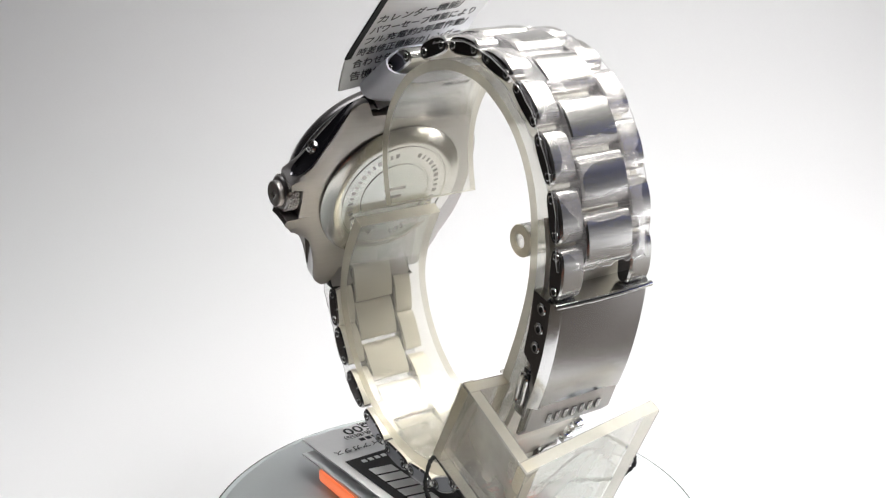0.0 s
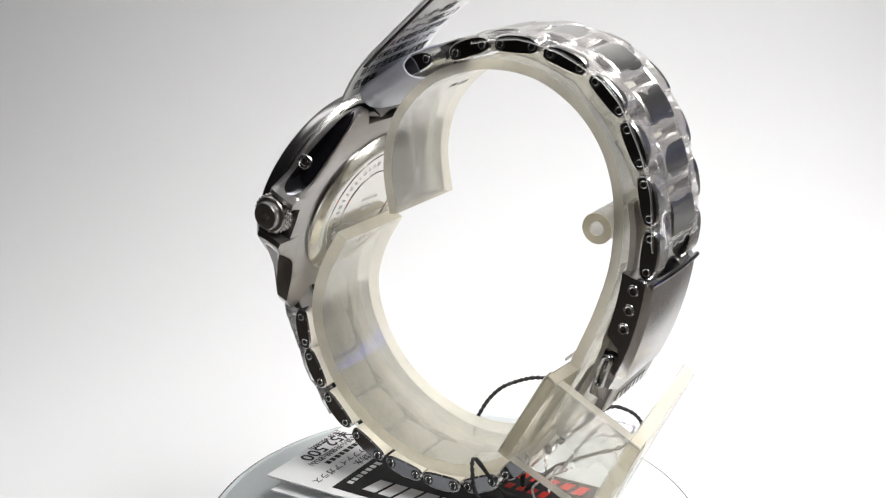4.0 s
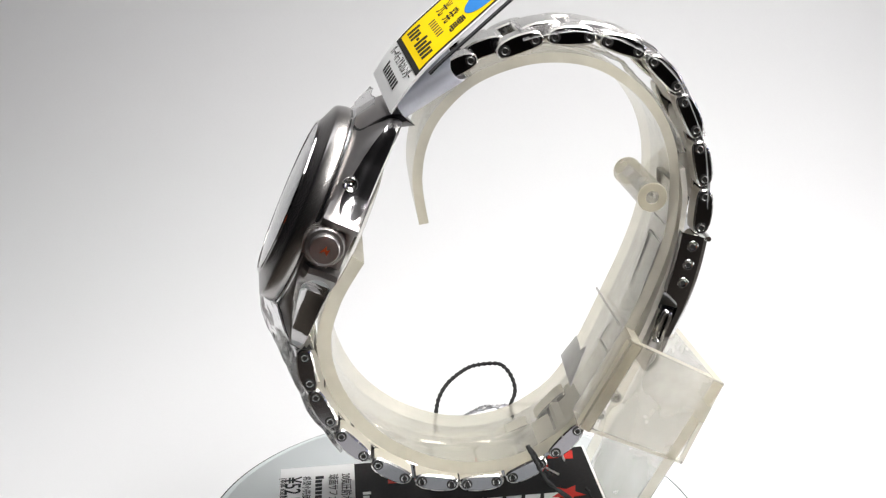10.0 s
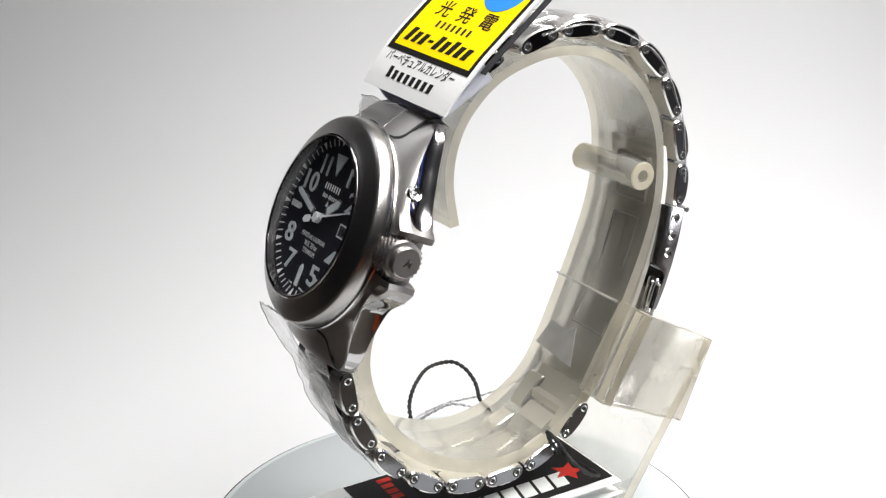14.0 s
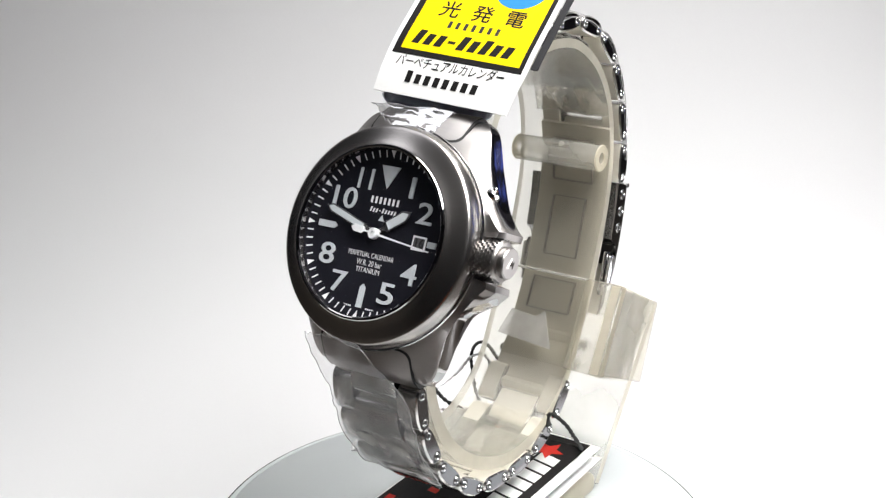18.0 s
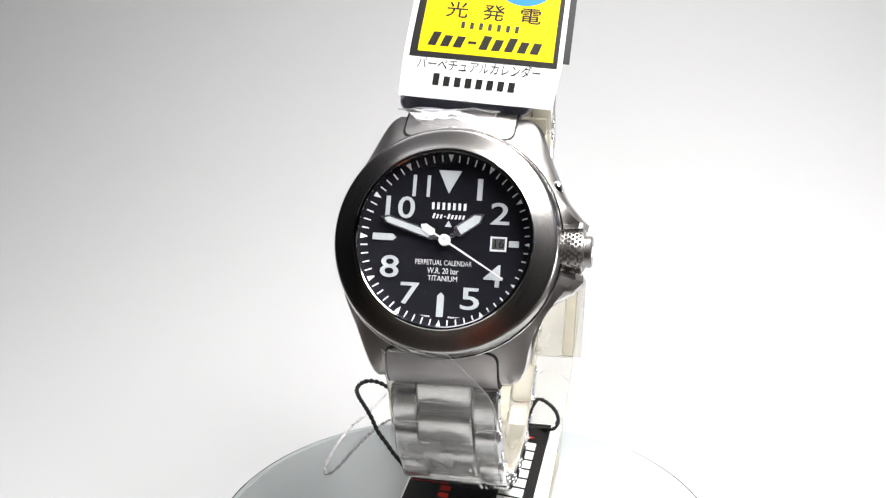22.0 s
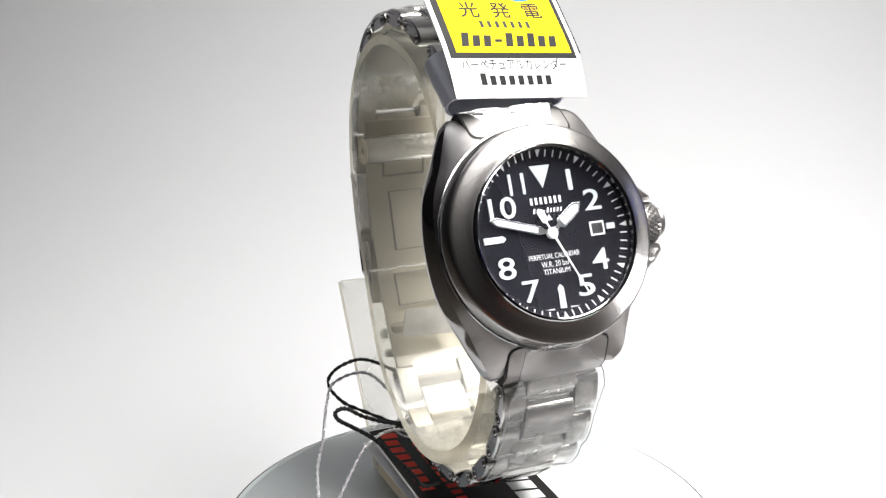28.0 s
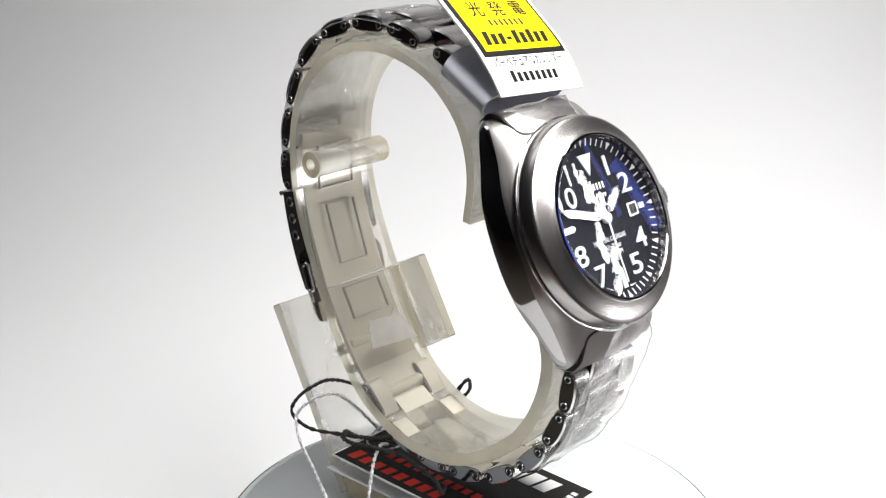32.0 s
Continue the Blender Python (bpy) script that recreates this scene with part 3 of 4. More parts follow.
    prism([(-0.14, 0), (0.14, 0), (0.14, -2.0), (0.62, -2.3), (0.62, -4.0), (0, -4.7), (-0.62, -4.0), (-0.62, -2.3), (-0.14, -2.0)], 0, 0.15, bm=bm)
    hub = lathe([(0.35, 0.35), (0.85, 0.35), (0.95, 0.2), (0.95, -0.5), (0, -0.5), (0, 0.2), (0.3, 0.2)], 32)
    me = bpy.data.meshes.new("hub")
    hub.to_mesh(me)
    hub.free()
    bm.from_mesh(me)
    loc = (FACE @ Vector((0, 0, 0.9)) - ORIGIN[w.name]) * MM
    seat = Matrix.Translation(loc) @ FACE.to_3x3().to_4x4()
    sec = part("second_hand", bm, print_white, w, "thin white seconds hand", smooth=False, at=seat)
    return sec, seat


UPPER = [((-5.2, 93.6), (0.2, 96.4)), ((6.1, 97.9), (11.3, 99.7)), ((14.7, 100.1), (20.7, 100.1)), ((24.0, 99.2), (29.4, 97.4)), ((32.2, 95.5), (36.5, 91.2)), ((38.0, 88.3), (40.4, 83.2)), ((41.3, 79.8), (42.5, 74.2)), ((42.8, 70.9), (42.4, 65.1))]
LOWER = [((-30.2, 42.6), (-29.5, 37.4)), ((-28.5, 34.5), (-26.0, 29.5)), ((-24.0, 26.3), (-20.0, 22.1)), ((-17.3, 20.0), (-12.3, 17.0)), ((-9.0, 16.1), (-3.3, 15.2)), ((-0.3, 15.0), (5.3, 15.3)), ((8.5, 16.0), (13.9, 18.6)), ((16.7, 20.9), (20.8, 25.3))]
HEART = Vector((0, 5, 57))


def link_profile(half, thick):
    """Long rounded section: domed outside, nearly flat inside, blunt rounded ends."""
    us = (-1.0, -0.965, -0.9, -0.8, -0.6, -0.3, 0.0, 0.3, 0.6, 0.8, 0.9, 0.965, 1.0)
    low = [(half * u, -thick * (0.10 + 0.25 * (1 - abs(u) ** 7) ** 0.5 + 0.04 * (1 - u * u))) for u in us]
    high = [(half * u, thick * (0.06 + 0.28 * (1 - abs(u) ** 5) ** 0.6 + 0.13 * (1 - u * u))) for u in reversed(us)]
    return low + high


def across(outline, x0, x1, bevel=0.3):
    """A section in (along, out) drawn out across the band; flanks get the second material."""
    bm = prism(outline, x0, x1)
    bmesh.ops.recalc_face_normals(bm, faces=bm.faces)
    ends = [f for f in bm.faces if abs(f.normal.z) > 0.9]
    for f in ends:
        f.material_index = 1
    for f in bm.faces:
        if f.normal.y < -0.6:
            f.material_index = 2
    rim = [e for e in bm.edges if len({f.material_index == 1 for f in e.link_faces}) == 2]
    bmesh.ops.bevel(bm, geom=rim, offset=bevel, segments=1, profile=0.5, affect="EDGES")
    bm.transform(Matrix(((0, 0, 1, 0), (1, 0, 0, 0), (0, 1, 0, 0), (0, 0, 0, 1))))
    return bm


def mesh_of(name, bm, *mats):
    bmesh.ops.recalc_face_normals(bm, faces=bm.faces)
    bm.transform(Matrix.Scale(MM, 4))
    me = bpy.data.meshes.new(name)
    bm.to_mesh(me)
    bm.free()
    for m in mats:
        me.materials.append(m)
    me.polygons.foreach_set("use_smooth", [True] * len(me.polygons))
    me.set_sharp_from_angle(angle=radians(35))
    return me


def build_band(w):
    side_l = mesh_of("outer_link", across(link_profile(4.25, 4.0), -9.3, -4.85), link_top_lit, side_metal_shaded, titanium_inner)
    side_r = mesh_of("outer_link", across(link_profile(4.25, 4.0), 4.85, 9.3), link_top_lit, side_metal_shaded, titanium_inner)
    mid = mesh_of("centre_link", across(link_profile(4.2, 3.9), -4.7, 4.7), link_top_lit, side_metal_shaded, titanium_inner)
    pin_bm = lathe([(0.42, 0.0), (0.46, 0.12), (0.58, 0.17), (0.7, 0.12), (0.76, 0.0), (0.76, -0.3), (0.42, -0.3)], 24, pose(0, 0, 0, 0, 90, 0), closed=True)
    pin = mesh_of("pin", pin_bm, pin_metal)
    hole = mesh_of("pin_hole", lathe([(0, 0.015), (1.0, 0.015), (1.0, -0.3), (0, -0.3)], 20, pose(0, 0, 0, 0, 90, 0)), hole_black)
    for chain in (UPPER, LOWER):
        frames = []
        for a, b in chain:
            pa, pb = Vector((0, *a)), Vector((0, *b))
            c = (pa + pb) / 2
            m = along(c, pb - pa, c - HEART)
            frames.append((m, pa, pb))
            for me in (side_l, side_r):
                ln = shared("outer_link", me, w, m)
                sx = 9.3 if me is side_r else -9.3
                for p in (pa, pb):
                    for name, pm in (("pin", pin), ("pin_hole", hole)):
                        o = new(name, pm)
                        o.parent = ln
                        q = m.inverted() @ p
                        o.matrix_basis = Matrix.Translation(Vector((sx, q.y, q.z)) * MM) @ (Matrix() if sx > 0 else pose(0, 0, 0, 0, 0, 180))
        for (m, pa, pb), (m2, qa, qb) in zip(frames, frames[1:]):
            c = (pb + qa) / 2
            shared("centre_link", mid, w, along(c + (c - HEART).normalized() * 0.4, (m2.translation - m.translation), c - HEART))
        m, pa, pb = frames[0]
        d = (pb - pa).normalized()
        c = pa - d * 1.6
        shared("centre_link", mid, w, along(c, d, c - HEART))


def end_patch(s, wide, start, lift, skirt):
    """A slab with two rounded inner corners that lies on the case top between the lugs."""
    bm = bmesh.new()
    ys = [start + k * 0.25 for k in range(9)] + [start + 2.0 + (23.5 - start - 2.0) * k / 6 for k in range(1, 7)]
    cols = 14
    rows = []
    for y in ys:
        e = max(0.0, 1 - (y - start) / 1.5)
        hw = wide - 1.5 * (1 - math.sqrt(max(0.0, 1 - e * e)))
        row = []
        for j in range(cols + 1):
            x = -hw + 2 * hw * j / cols
            tail = max(0.0, y - 22.0)
            row.append(bm.verts.new((x, y * s, shoulder(math.hypot(x, y)) + lift - 0.55 * tail * tail)))
        rows.append(row)
    for a, b in zip(rows, rows[1:]):
        for j in range(cols):
            bm.faces.new((a[j], a[j + 1], b[j + 1], b[j]))
    rim = rows[0] + [r[-1] for r in rows[1:]] + rows[-1][-2::-1] + [r[0] for r in rows[-2:0:-1]]
    low = [bm.verts.new((v.co.x, v.co.y - (0.8 * s if abs(v.co.y) > 23 else 0), v.co.z - skirt)) for v in rim]
    k = len(rim)
    for i in range(k):
        bm.faces.new((rim[i], rim[(i + 1) % k], low[(i + 1) % k], low[i]))
    bm.faces.new(low)
    bm.transform(DIAL)
    return bm


def build_end_links(w):
    for s in (1, -1):
        part("end_link", end_patch(s, 9.3, 18.0, 0.14, 3.2), titanium_brushed, w, "brushed end piece between the lugs")
        part("gap", end_patch(s, 9.66, 17.62, 0.05, 2.6), hole_black, w, "dark seam round the end piece")


def build_clasp(w):
    a, b = Vector((0, 43.0, 63.4)), Vector((0, 37.2, 43.4))
    c = (a + b) / 2
    m = along(c, b - a, c - HEART)
    half = (b - a).length / 2
    cols = [(-10.3, None), (-10.3, 0.3), (-10.2, 0.7), (-9.0, 1.75), (-8.7, 1.9), (-6, 2.05), (-3, 2.15), (0, 2.2), (3, 2.15), (6, 2.05), (8.7, 1.9), (9.0, 1.75), (10.2, 0.7), (10.3, 0.3), (10.3, None)]
    bm = bmesh.new()
    rows = []
    n = 16
    for i in range(n + 1):
        u = -1 + 2 * i / n
        row = []
        for x, z in cols:
            foot = -3.6 if u < 0.12 else -3.6 + 3.2 * min(1.0, (u - 0.12) / 0.16)
            wave = 1.9 * (0.5 + 0.5 * math.cos(math.pi * x / 9.5)) * max(0.0, u) ** 3 if abs(x) < 9.5 else 0.0
            row.append(bm.verts.new((x, u * half - wave, (foot if z is None else z) - 0.9 * u * u)))
        rows.append(row)
    k = len(cols)
    for r1, r2 in zip(rows, rows[1:]):
        for j in range(k - 1):
            f = bm.faces.new((r1[j], r1[j + 1], r2[j + 1], r2[j]))
            # Clasp sides take the darkened side colour, their dark reflections painted in.
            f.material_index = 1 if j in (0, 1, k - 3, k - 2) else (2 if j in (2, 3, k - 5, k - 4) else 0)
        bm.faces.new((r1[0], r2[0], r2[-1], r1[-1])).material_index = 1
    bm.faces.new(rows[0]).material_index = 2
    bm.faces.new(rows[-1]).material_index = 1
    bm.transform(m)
    cover = part("clasp_cover", bm, (clasp_metal, side_metal_shaded, pin_metal), w, "brushed fold-over clasp cover")
    lip = tube([Vector((x, -half + 0.1, 1.15 - 0.0035 * x * x)) for x in (-10, -8, -5, -2, 0, 2, 5, 8, 10)], 0.5, 10)
    lip.transform(m)
    part("rolled_lip", lip, pin_metal, cover, "polished rolled edge")
    for sx in (10.3, -10.3):
        for k in (-0.80, -0.46, -0.12):
            q = lathe([(0.5, 0.1), (0.6, 0.16), (0.95, 0.16), (1.05, 0.04), (1.05, -0.3), (0.5, -0.3)], 24, pose(sx, k * half, -1.2 - 0.9 * k * k, 0, 90 if sx > 0 else -90, 0), closed=True)
            q.transform(m)
            part("clasp_eyelet", q, pin_metal, cover)
            q = lathe([(0, 0.03), (0.55, 0.03), (0.55, -0.3), (0, -0.3)], 20, pose(sx, k * half, -1.2 - 0.9 * k * k, 0, 90 if sx > 0 else -90, 0))
            q.transform(m)
            part("eyelet_hole", q, hole_black, cover)
    # fold-over flap with its name mark
    a, b = Vector((0, 38.0, 46.8)), Vector((0, 34.4, 36.6))
    c = (a + b) / 2
    m2 = along(c, b - a, c - HEART)
    h2 = (b - a).length / 2
    bm = across([(-h2, -1.0), (h2, -1.4), (h2, -0.6), (h2 - 2, 0.6), (-h2 + 1, 1.0), (-h2, 0.6)], -9.4, 9.4, 0.25)
    bm.transform(m2)
    flap = part("clasp_flap", bm, (titanium_brushed, titanium_polished, titanium_inner), w, "polished safety flap")
    for bm in word_bars(7, 12.5, 1.9, 0.5, gap=0.5, tall=7):
        bm.transform(m2 @ pose(0, 1.6, 0.75))
        part("bar", bm, titanium_polished, flap, "raised plain bar")
    # side flanges with their release levers
    lever_at = along(Vector((0, 35.9, 46.4)), Vector((0, -3.2, -10.2)), Vector((0, 1, 0)))
    oval = [Vector((0, 2.2 * (1 if math.sin(q) > 0 else -1) * min(1.0, 4 * abs(math.sin(q))) + 0.75 * math.sin(q), 0.75 * math.cos(q))) for q in (2 * math.pi * i / 28 for i in range(29))]
    for sx in (1, -1):
        bm = bmesh.new()
        box(bm, 9.3 * sx, 0.8, 0.2, 1.0, 9.4, 3.0, 0.4, lever_at)
        flange = part("clasp_flange", bm, titanium_polished, w, "polished side flange")
        bm = tube([Vector((10.3 * sx, p.y, p.z)) for p in oval], 0.42, 8)
        bm.transform(lever_at)
        part("release_lever", bm, pin_metal, flange, "polished push lever")
        for y, z, r in ((28.0, 31.8, 1.1), (25.3, 28.3, 0.95)):
            bm = lathe([(0.5 * r, 0.2), (0.6 * r, 0.5), (0.9 * r, 0.5), (r, 0.3), (r, -1.6), (0.5 * r, -1.6)], 24, pose(8.9 * sx, y, z, 0, 90 * sx, 0), closed=True)
            part("hinge_ring", bm, pin_metal, flange)
    # inner blades
    path = [(0, 38.6, 76), (0, 39.4, 70), (0, 38.6, 62), (0, 36.4, 54), (0, 33.2, 45), (0, 29.8, 38), (0, 26.0, 31.5), (0, 22.5, 27.0), (0, 18.6, 23.0)]
    pts = spline(path, 6)
    bm = bmesh.new()
    rows = []
    for i, p in enumerate(pts):
        d = (pts[min(i + 1, len(pts) - 1)] - pts[max(i - 1, 0)]).normalized()
        n = Vector((1, 0, 0)).cross(d)
        rows.append([bm.verts.new(p + Vector((x, 0, 0)) + n * o) for x, o in ((-8.2, -0.5), (8.2, -0.5), (8.2, 0.5), (-8.2, 0.5))])
    for r1, r2 in zip(rows, rows[1:]):
        for k in range(4):
            bm.faces.new((r1[k], r1[(k + 1) % 4], r2[(k + 1) % 4], r2[k]))
    bm.faces.new(rows[0])
    bm.faces.new(rows[-1])
    blade = part("clasp_blade", bm, titanium_inner, w, "curved inner clasp blade")
    for y0, z0, y1, z1, hw in ((38.3, 73.0, 38.2, 64.0, 4.6), (37.3, 60.5, 33.4, 48.5, 3.8), (31.6, 43.6, 28.4, 37.6, 5.0)):
        pa, pb = Vector((0, y0, z0)), Vector((0, y1, z1))
        mid = (pa + pb) / 2
        mf = along(mid, pb - pa, HEART - mid)
        h = (pb - pa).length / 2
        bm = bmesh.new()
        for cx, cy, sx, sy in ((-hw, 0, 0.22, 2 * h), (hw, 0, 0.22, 2 * h), (0, -h, 2 * hw, 0.22), (0, h, 2 * hw, 0.22)):
            box(bm, cx, cy, 0.55, sx, sy, 0.7, 0.0, mf)
        part("recess_line", bm, titanium_brushed, blade)
    bm = bmesh.new()
    for y, z in ((27.0, 33.0), (19.0, 23.6)):
        box(bm, 0, 0, 0, 15.5, 2.4, 2.4, 0.9, Matrix.Translation((0, y, z)))
    part("clasp_hinge", bm, titanium_inner, w)


def build_watch():
    w = thing("wristwatch", (0, 0, 12.5), "titanium wristwatch with black dial on a display cuff", "watch")
    dial = build_case(w)
    sec, seat = build_dial(w, dial)
    build_end_links(w)
    build_band(w)
    build_clasp(w)
    return sec, seat


# ---- display stand ----
def ribbon(points, thick, wide):
    """A curved plate: outer line given, thickness inwards; broad faces first material, edges second."""
    bm = bmesh.new()
    rows = []
    k = len(points)
    for i, p in enumerate(points):
        d = (points[min(i + 1, k - 1)] - points[max(i - 1, 0)]).normalized()
        n = Vector((0, -d.z, d.y))
        if n.dot(HEART - p) < 0:
            n = -n
        t = thick(i / (k - 1))
        q = p + n * t
        x0, x1 = wide(i / (k - 1))
        rows.append([bm.verts.new((x0, p.y, p.z)), bm.verts.new((x1, p.y, p.z)), bm.verts.new((x1, q.y, q.z)), bm.verts.new((x0, q.y, q.z))])
    for a, b in zip(rows, rows[1:]):
        for s in range(4):
            f = bm.faces.new((a[s], a[(s + 1) % 4], b[(s + 1) % 4], b[s]))
            f.material_index = s % 2
    for r in (rows[0], rows[-1]):
        bm.faces.new(r).material_index = 1
    return bm


def plate(corners, t):
    """A flat plate from four corners, thickened by the vector t."""
    bm = bmesh.new()
    a = [bm.verts.new(c) for c in corners]
    b = [bm.verts.new(Vector(c) + Vector(t)) for c in corners]
    bm.faces.new(a)
    bm.faces.new(b)
    for i in range(4):
        bm.faces.new((a[i], a[(i + 1) % 4], b[(i + 1) % 4], b[i])).material_index = 1
    bmesh.ops.bevel(bm, geom=list(bm.edges), offset=0.35, segments=2, profile=0.5, affect="EDGES")
    return bm


def bulge(u):
    """How far the cuff widens towards its back."""
    return math.sin(math.pi * min(1.0, max(0.0, u))) ** 1.5


def build_stand():
    s = thing("watch_stand", (0, 5, 0), "clear cream-edged acrylic watch stand with an open cuff", "display stand")
    line = [(0, -8.9, 67.0), (0, -10.0, 75.0), (0, -8.9, 82.2), (0, -5.6, 88.3), (0, 1.0, 94.0), (0, 11.0, 97.2), (0, 21.0, 96.6), (0, 29.0, 92.4), (0, 34.3, 86.5), (0, 37.2, 79.5), (0, 38.0, 72.0), (0, 37.4, 64.1), (0, 35.0, 55.5), (0, 30.8, 45.0), (0, 26.5, 35.0), (0, 22.4, 27.5), (0, 17.2, 22.3), (0, 9.0, 18.0), (0, -1.5, 17.1), (0, -12.2, 20.6), (0, -20.6, 27.0), (0, -25.9, 35.4), (0, -27.9, 44.7), (0, -25.6, 53.6), (0, -21.0, 61.5)]
    bm = ribbon(spline(line, 6), lambda u: 1.75 + 0.8 * max(0.0, min(1.0, (u - 0.45) / 0.25)), lambda u: (-12.0 + 1.6 * max(0.0, (u - 0.6) / 0.4) + 1.1 * max(0.0, (0.3 - u) / 0.3), 8.4 + 0.8 * bulge(u)))
    bmesh.ops.recalc_face_normals(bm, faces=bm.faces)
    part("cuff", bm, (acrylic_clear, acrylic_edge), s, "clear open cuff with cream edges")
    tb = lathe([(1.2, -10.6), (2.7, -10.6), (2.7, 8.8), (1.2, 8.8)], 32, pose(0, 33.2, 71.0, 0, 90, 0), closed=True)
    tube_part = part("tube", tb, acrylic_plate, s, "short clear tube")
    for x in (-10.6, 8.8):
        ring = lathe([(1.25, -0.25), (2.6, -0.25), (2.75, 0), (2.6, 0.25), (1.25, 0.25)], 32, pose(x, 33.2, 71.0, 0, 90, 0), closed=True)
        part("tube_end", ring, acrylic_edge, tube_part, "cream rounded rim")
    # flared side plate, slanted back plate and foot
    part("side_plate", plate([(14.6, 28.4, 46.6), (14.6, 46.2, 37.4), (14.6, 39.2, 21.2), (14.6, 19.2, 29.8)], (2.6, 0, 0)), (acrylic_block, acrylic_edge), s)
    part("front_wall", plate([(8.6, 29.0, 46.4), (17.1, 28.6, 46.6), (17.1, 19.2, 29.8), (8.6, 19.6, 29.6)], (0, 2.3, -1.2)), (acrylic_block, acrylic_edge), s)
    part("back_plate", plate([(-13.8, 43.8, 39.2), (17.1, 46.4, 37.4), (13.8, 28.0, 0.6), (-12.4, 26.0, 0.6)], (0, -2.4, 1.2)), (acrylic_plate, acrylic_edge), s)
    seam = bmesh.new()
    box(seam, 0, 0, 0, 20.6, 0.5, 0.4, 0.1, pose(-1.4, 28.2, 46.4, -66, 0, 0))
    part("seam", seam, acrylic_frost, s)
    bm = bmesh.new()
    box(bm, 1.0, -2.0, 2.5, 26.5, 56.0, 4.6, 1.5, segs=3)
    foot = part("foot", bm, acrylic_edge, s, "flat cream foot plate")
    # Glowing strips stand in for coloured turntable light that shines through the foot.
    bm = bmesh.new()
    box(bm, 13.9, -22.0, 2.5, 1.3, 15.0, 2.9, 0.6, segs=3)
    part("foot_glow", bm, foot_glow_orange, foot, "strip added for the orange turntable light glowing through the foot")
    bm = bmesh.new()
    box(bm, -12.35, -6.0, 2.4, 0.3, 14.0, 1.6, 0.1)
    part("foot_glow", bm, foot_glow_violet, foot, "strip added for the violet turntable light glowing through the foot")
    lt = words("MK-319", 1.75, 0.03)
    lt.transform(Matrix(((-1, 0, 0, -1.2), (0, 0.757, 0.653, 0.2), (0, 0.653, -0.757, 90.5), (0, 0, 0, 1))))
    part("moulded_mark", lt, hole_black, s, "small moulded lettering")


# ---- hang tag with its sleeve ----
TAG_O = Vector((-10.9, -15.9, 90.9))
TAG_U = Vector((26.2, 1.9, -2.1)).normalized()


def tag_at(u, s, off=0.0):
    """The bent card: u across, s up from its lower edge, off in front."""
    y = z = 0.0
    steps = 24
    a = radians(60.0)
    for i in range(steps):
        q = s * (i + 0.5) / steps
        a = radians(60.0 - 19.0 * min(1.0, max(0.0, q) / 13.0))
        y += math.cos(a) * s / steps
        z += math.sin(a) * s / steps
    v = Vector((0, y, z))
    t = Vector((0, math.cos(a), math.sin(a)))
    n = TAG_U.cross(t).normalized()
    return TAG_O + TAG_U * u * (1 + 0.04 * min(1.0, max(0.0, s) / 8.0)) + v + n * off


def on_tag(bm, u, s, off):
    for v in bm.verts:
        v.co = tag_at(u + v.co.x, s + v.co.y, off + v.co.z)
    return bm


def sheet(u0, u1, s0, s1, off, thick, nu=6, ns=18):
    bm = bmesh.new()
    grid = [[[bm.verts.new((u0 + (u1 - u0) * i / nu, s0 + (s1 - s0) * j / ns, o)) for j in range(ns + 1)] for i in range(nu + 1)] for o in (0, thick)]
    for g in grid:
        for i in range(nu):
            for j in range(ns):
                bm.faces.new((g[i][j], g[i + 1][j], g[i + 1][j + 1], g[i][j + 1]))
    a, b = grid
    for i in range(nu):
        bm.faces.new((a[i][0], a[i + 1][0], b[i + 1][0], b[i][0]))
        bm.faces.new((a[i][ns], a[i + 1][ns], b[i + 1][ns], b[i][ns]))
    for j in range(ns):
        bm.faces.new((a[0][j], a[0][j + 1], b[0][j + 1], b[0][j]))
        bm.faces.new((a[nu][j], a[nu][j + 1], b[nu][j + 1], b[nu][j]))
    return on_tag(bm, 0, 0, off)


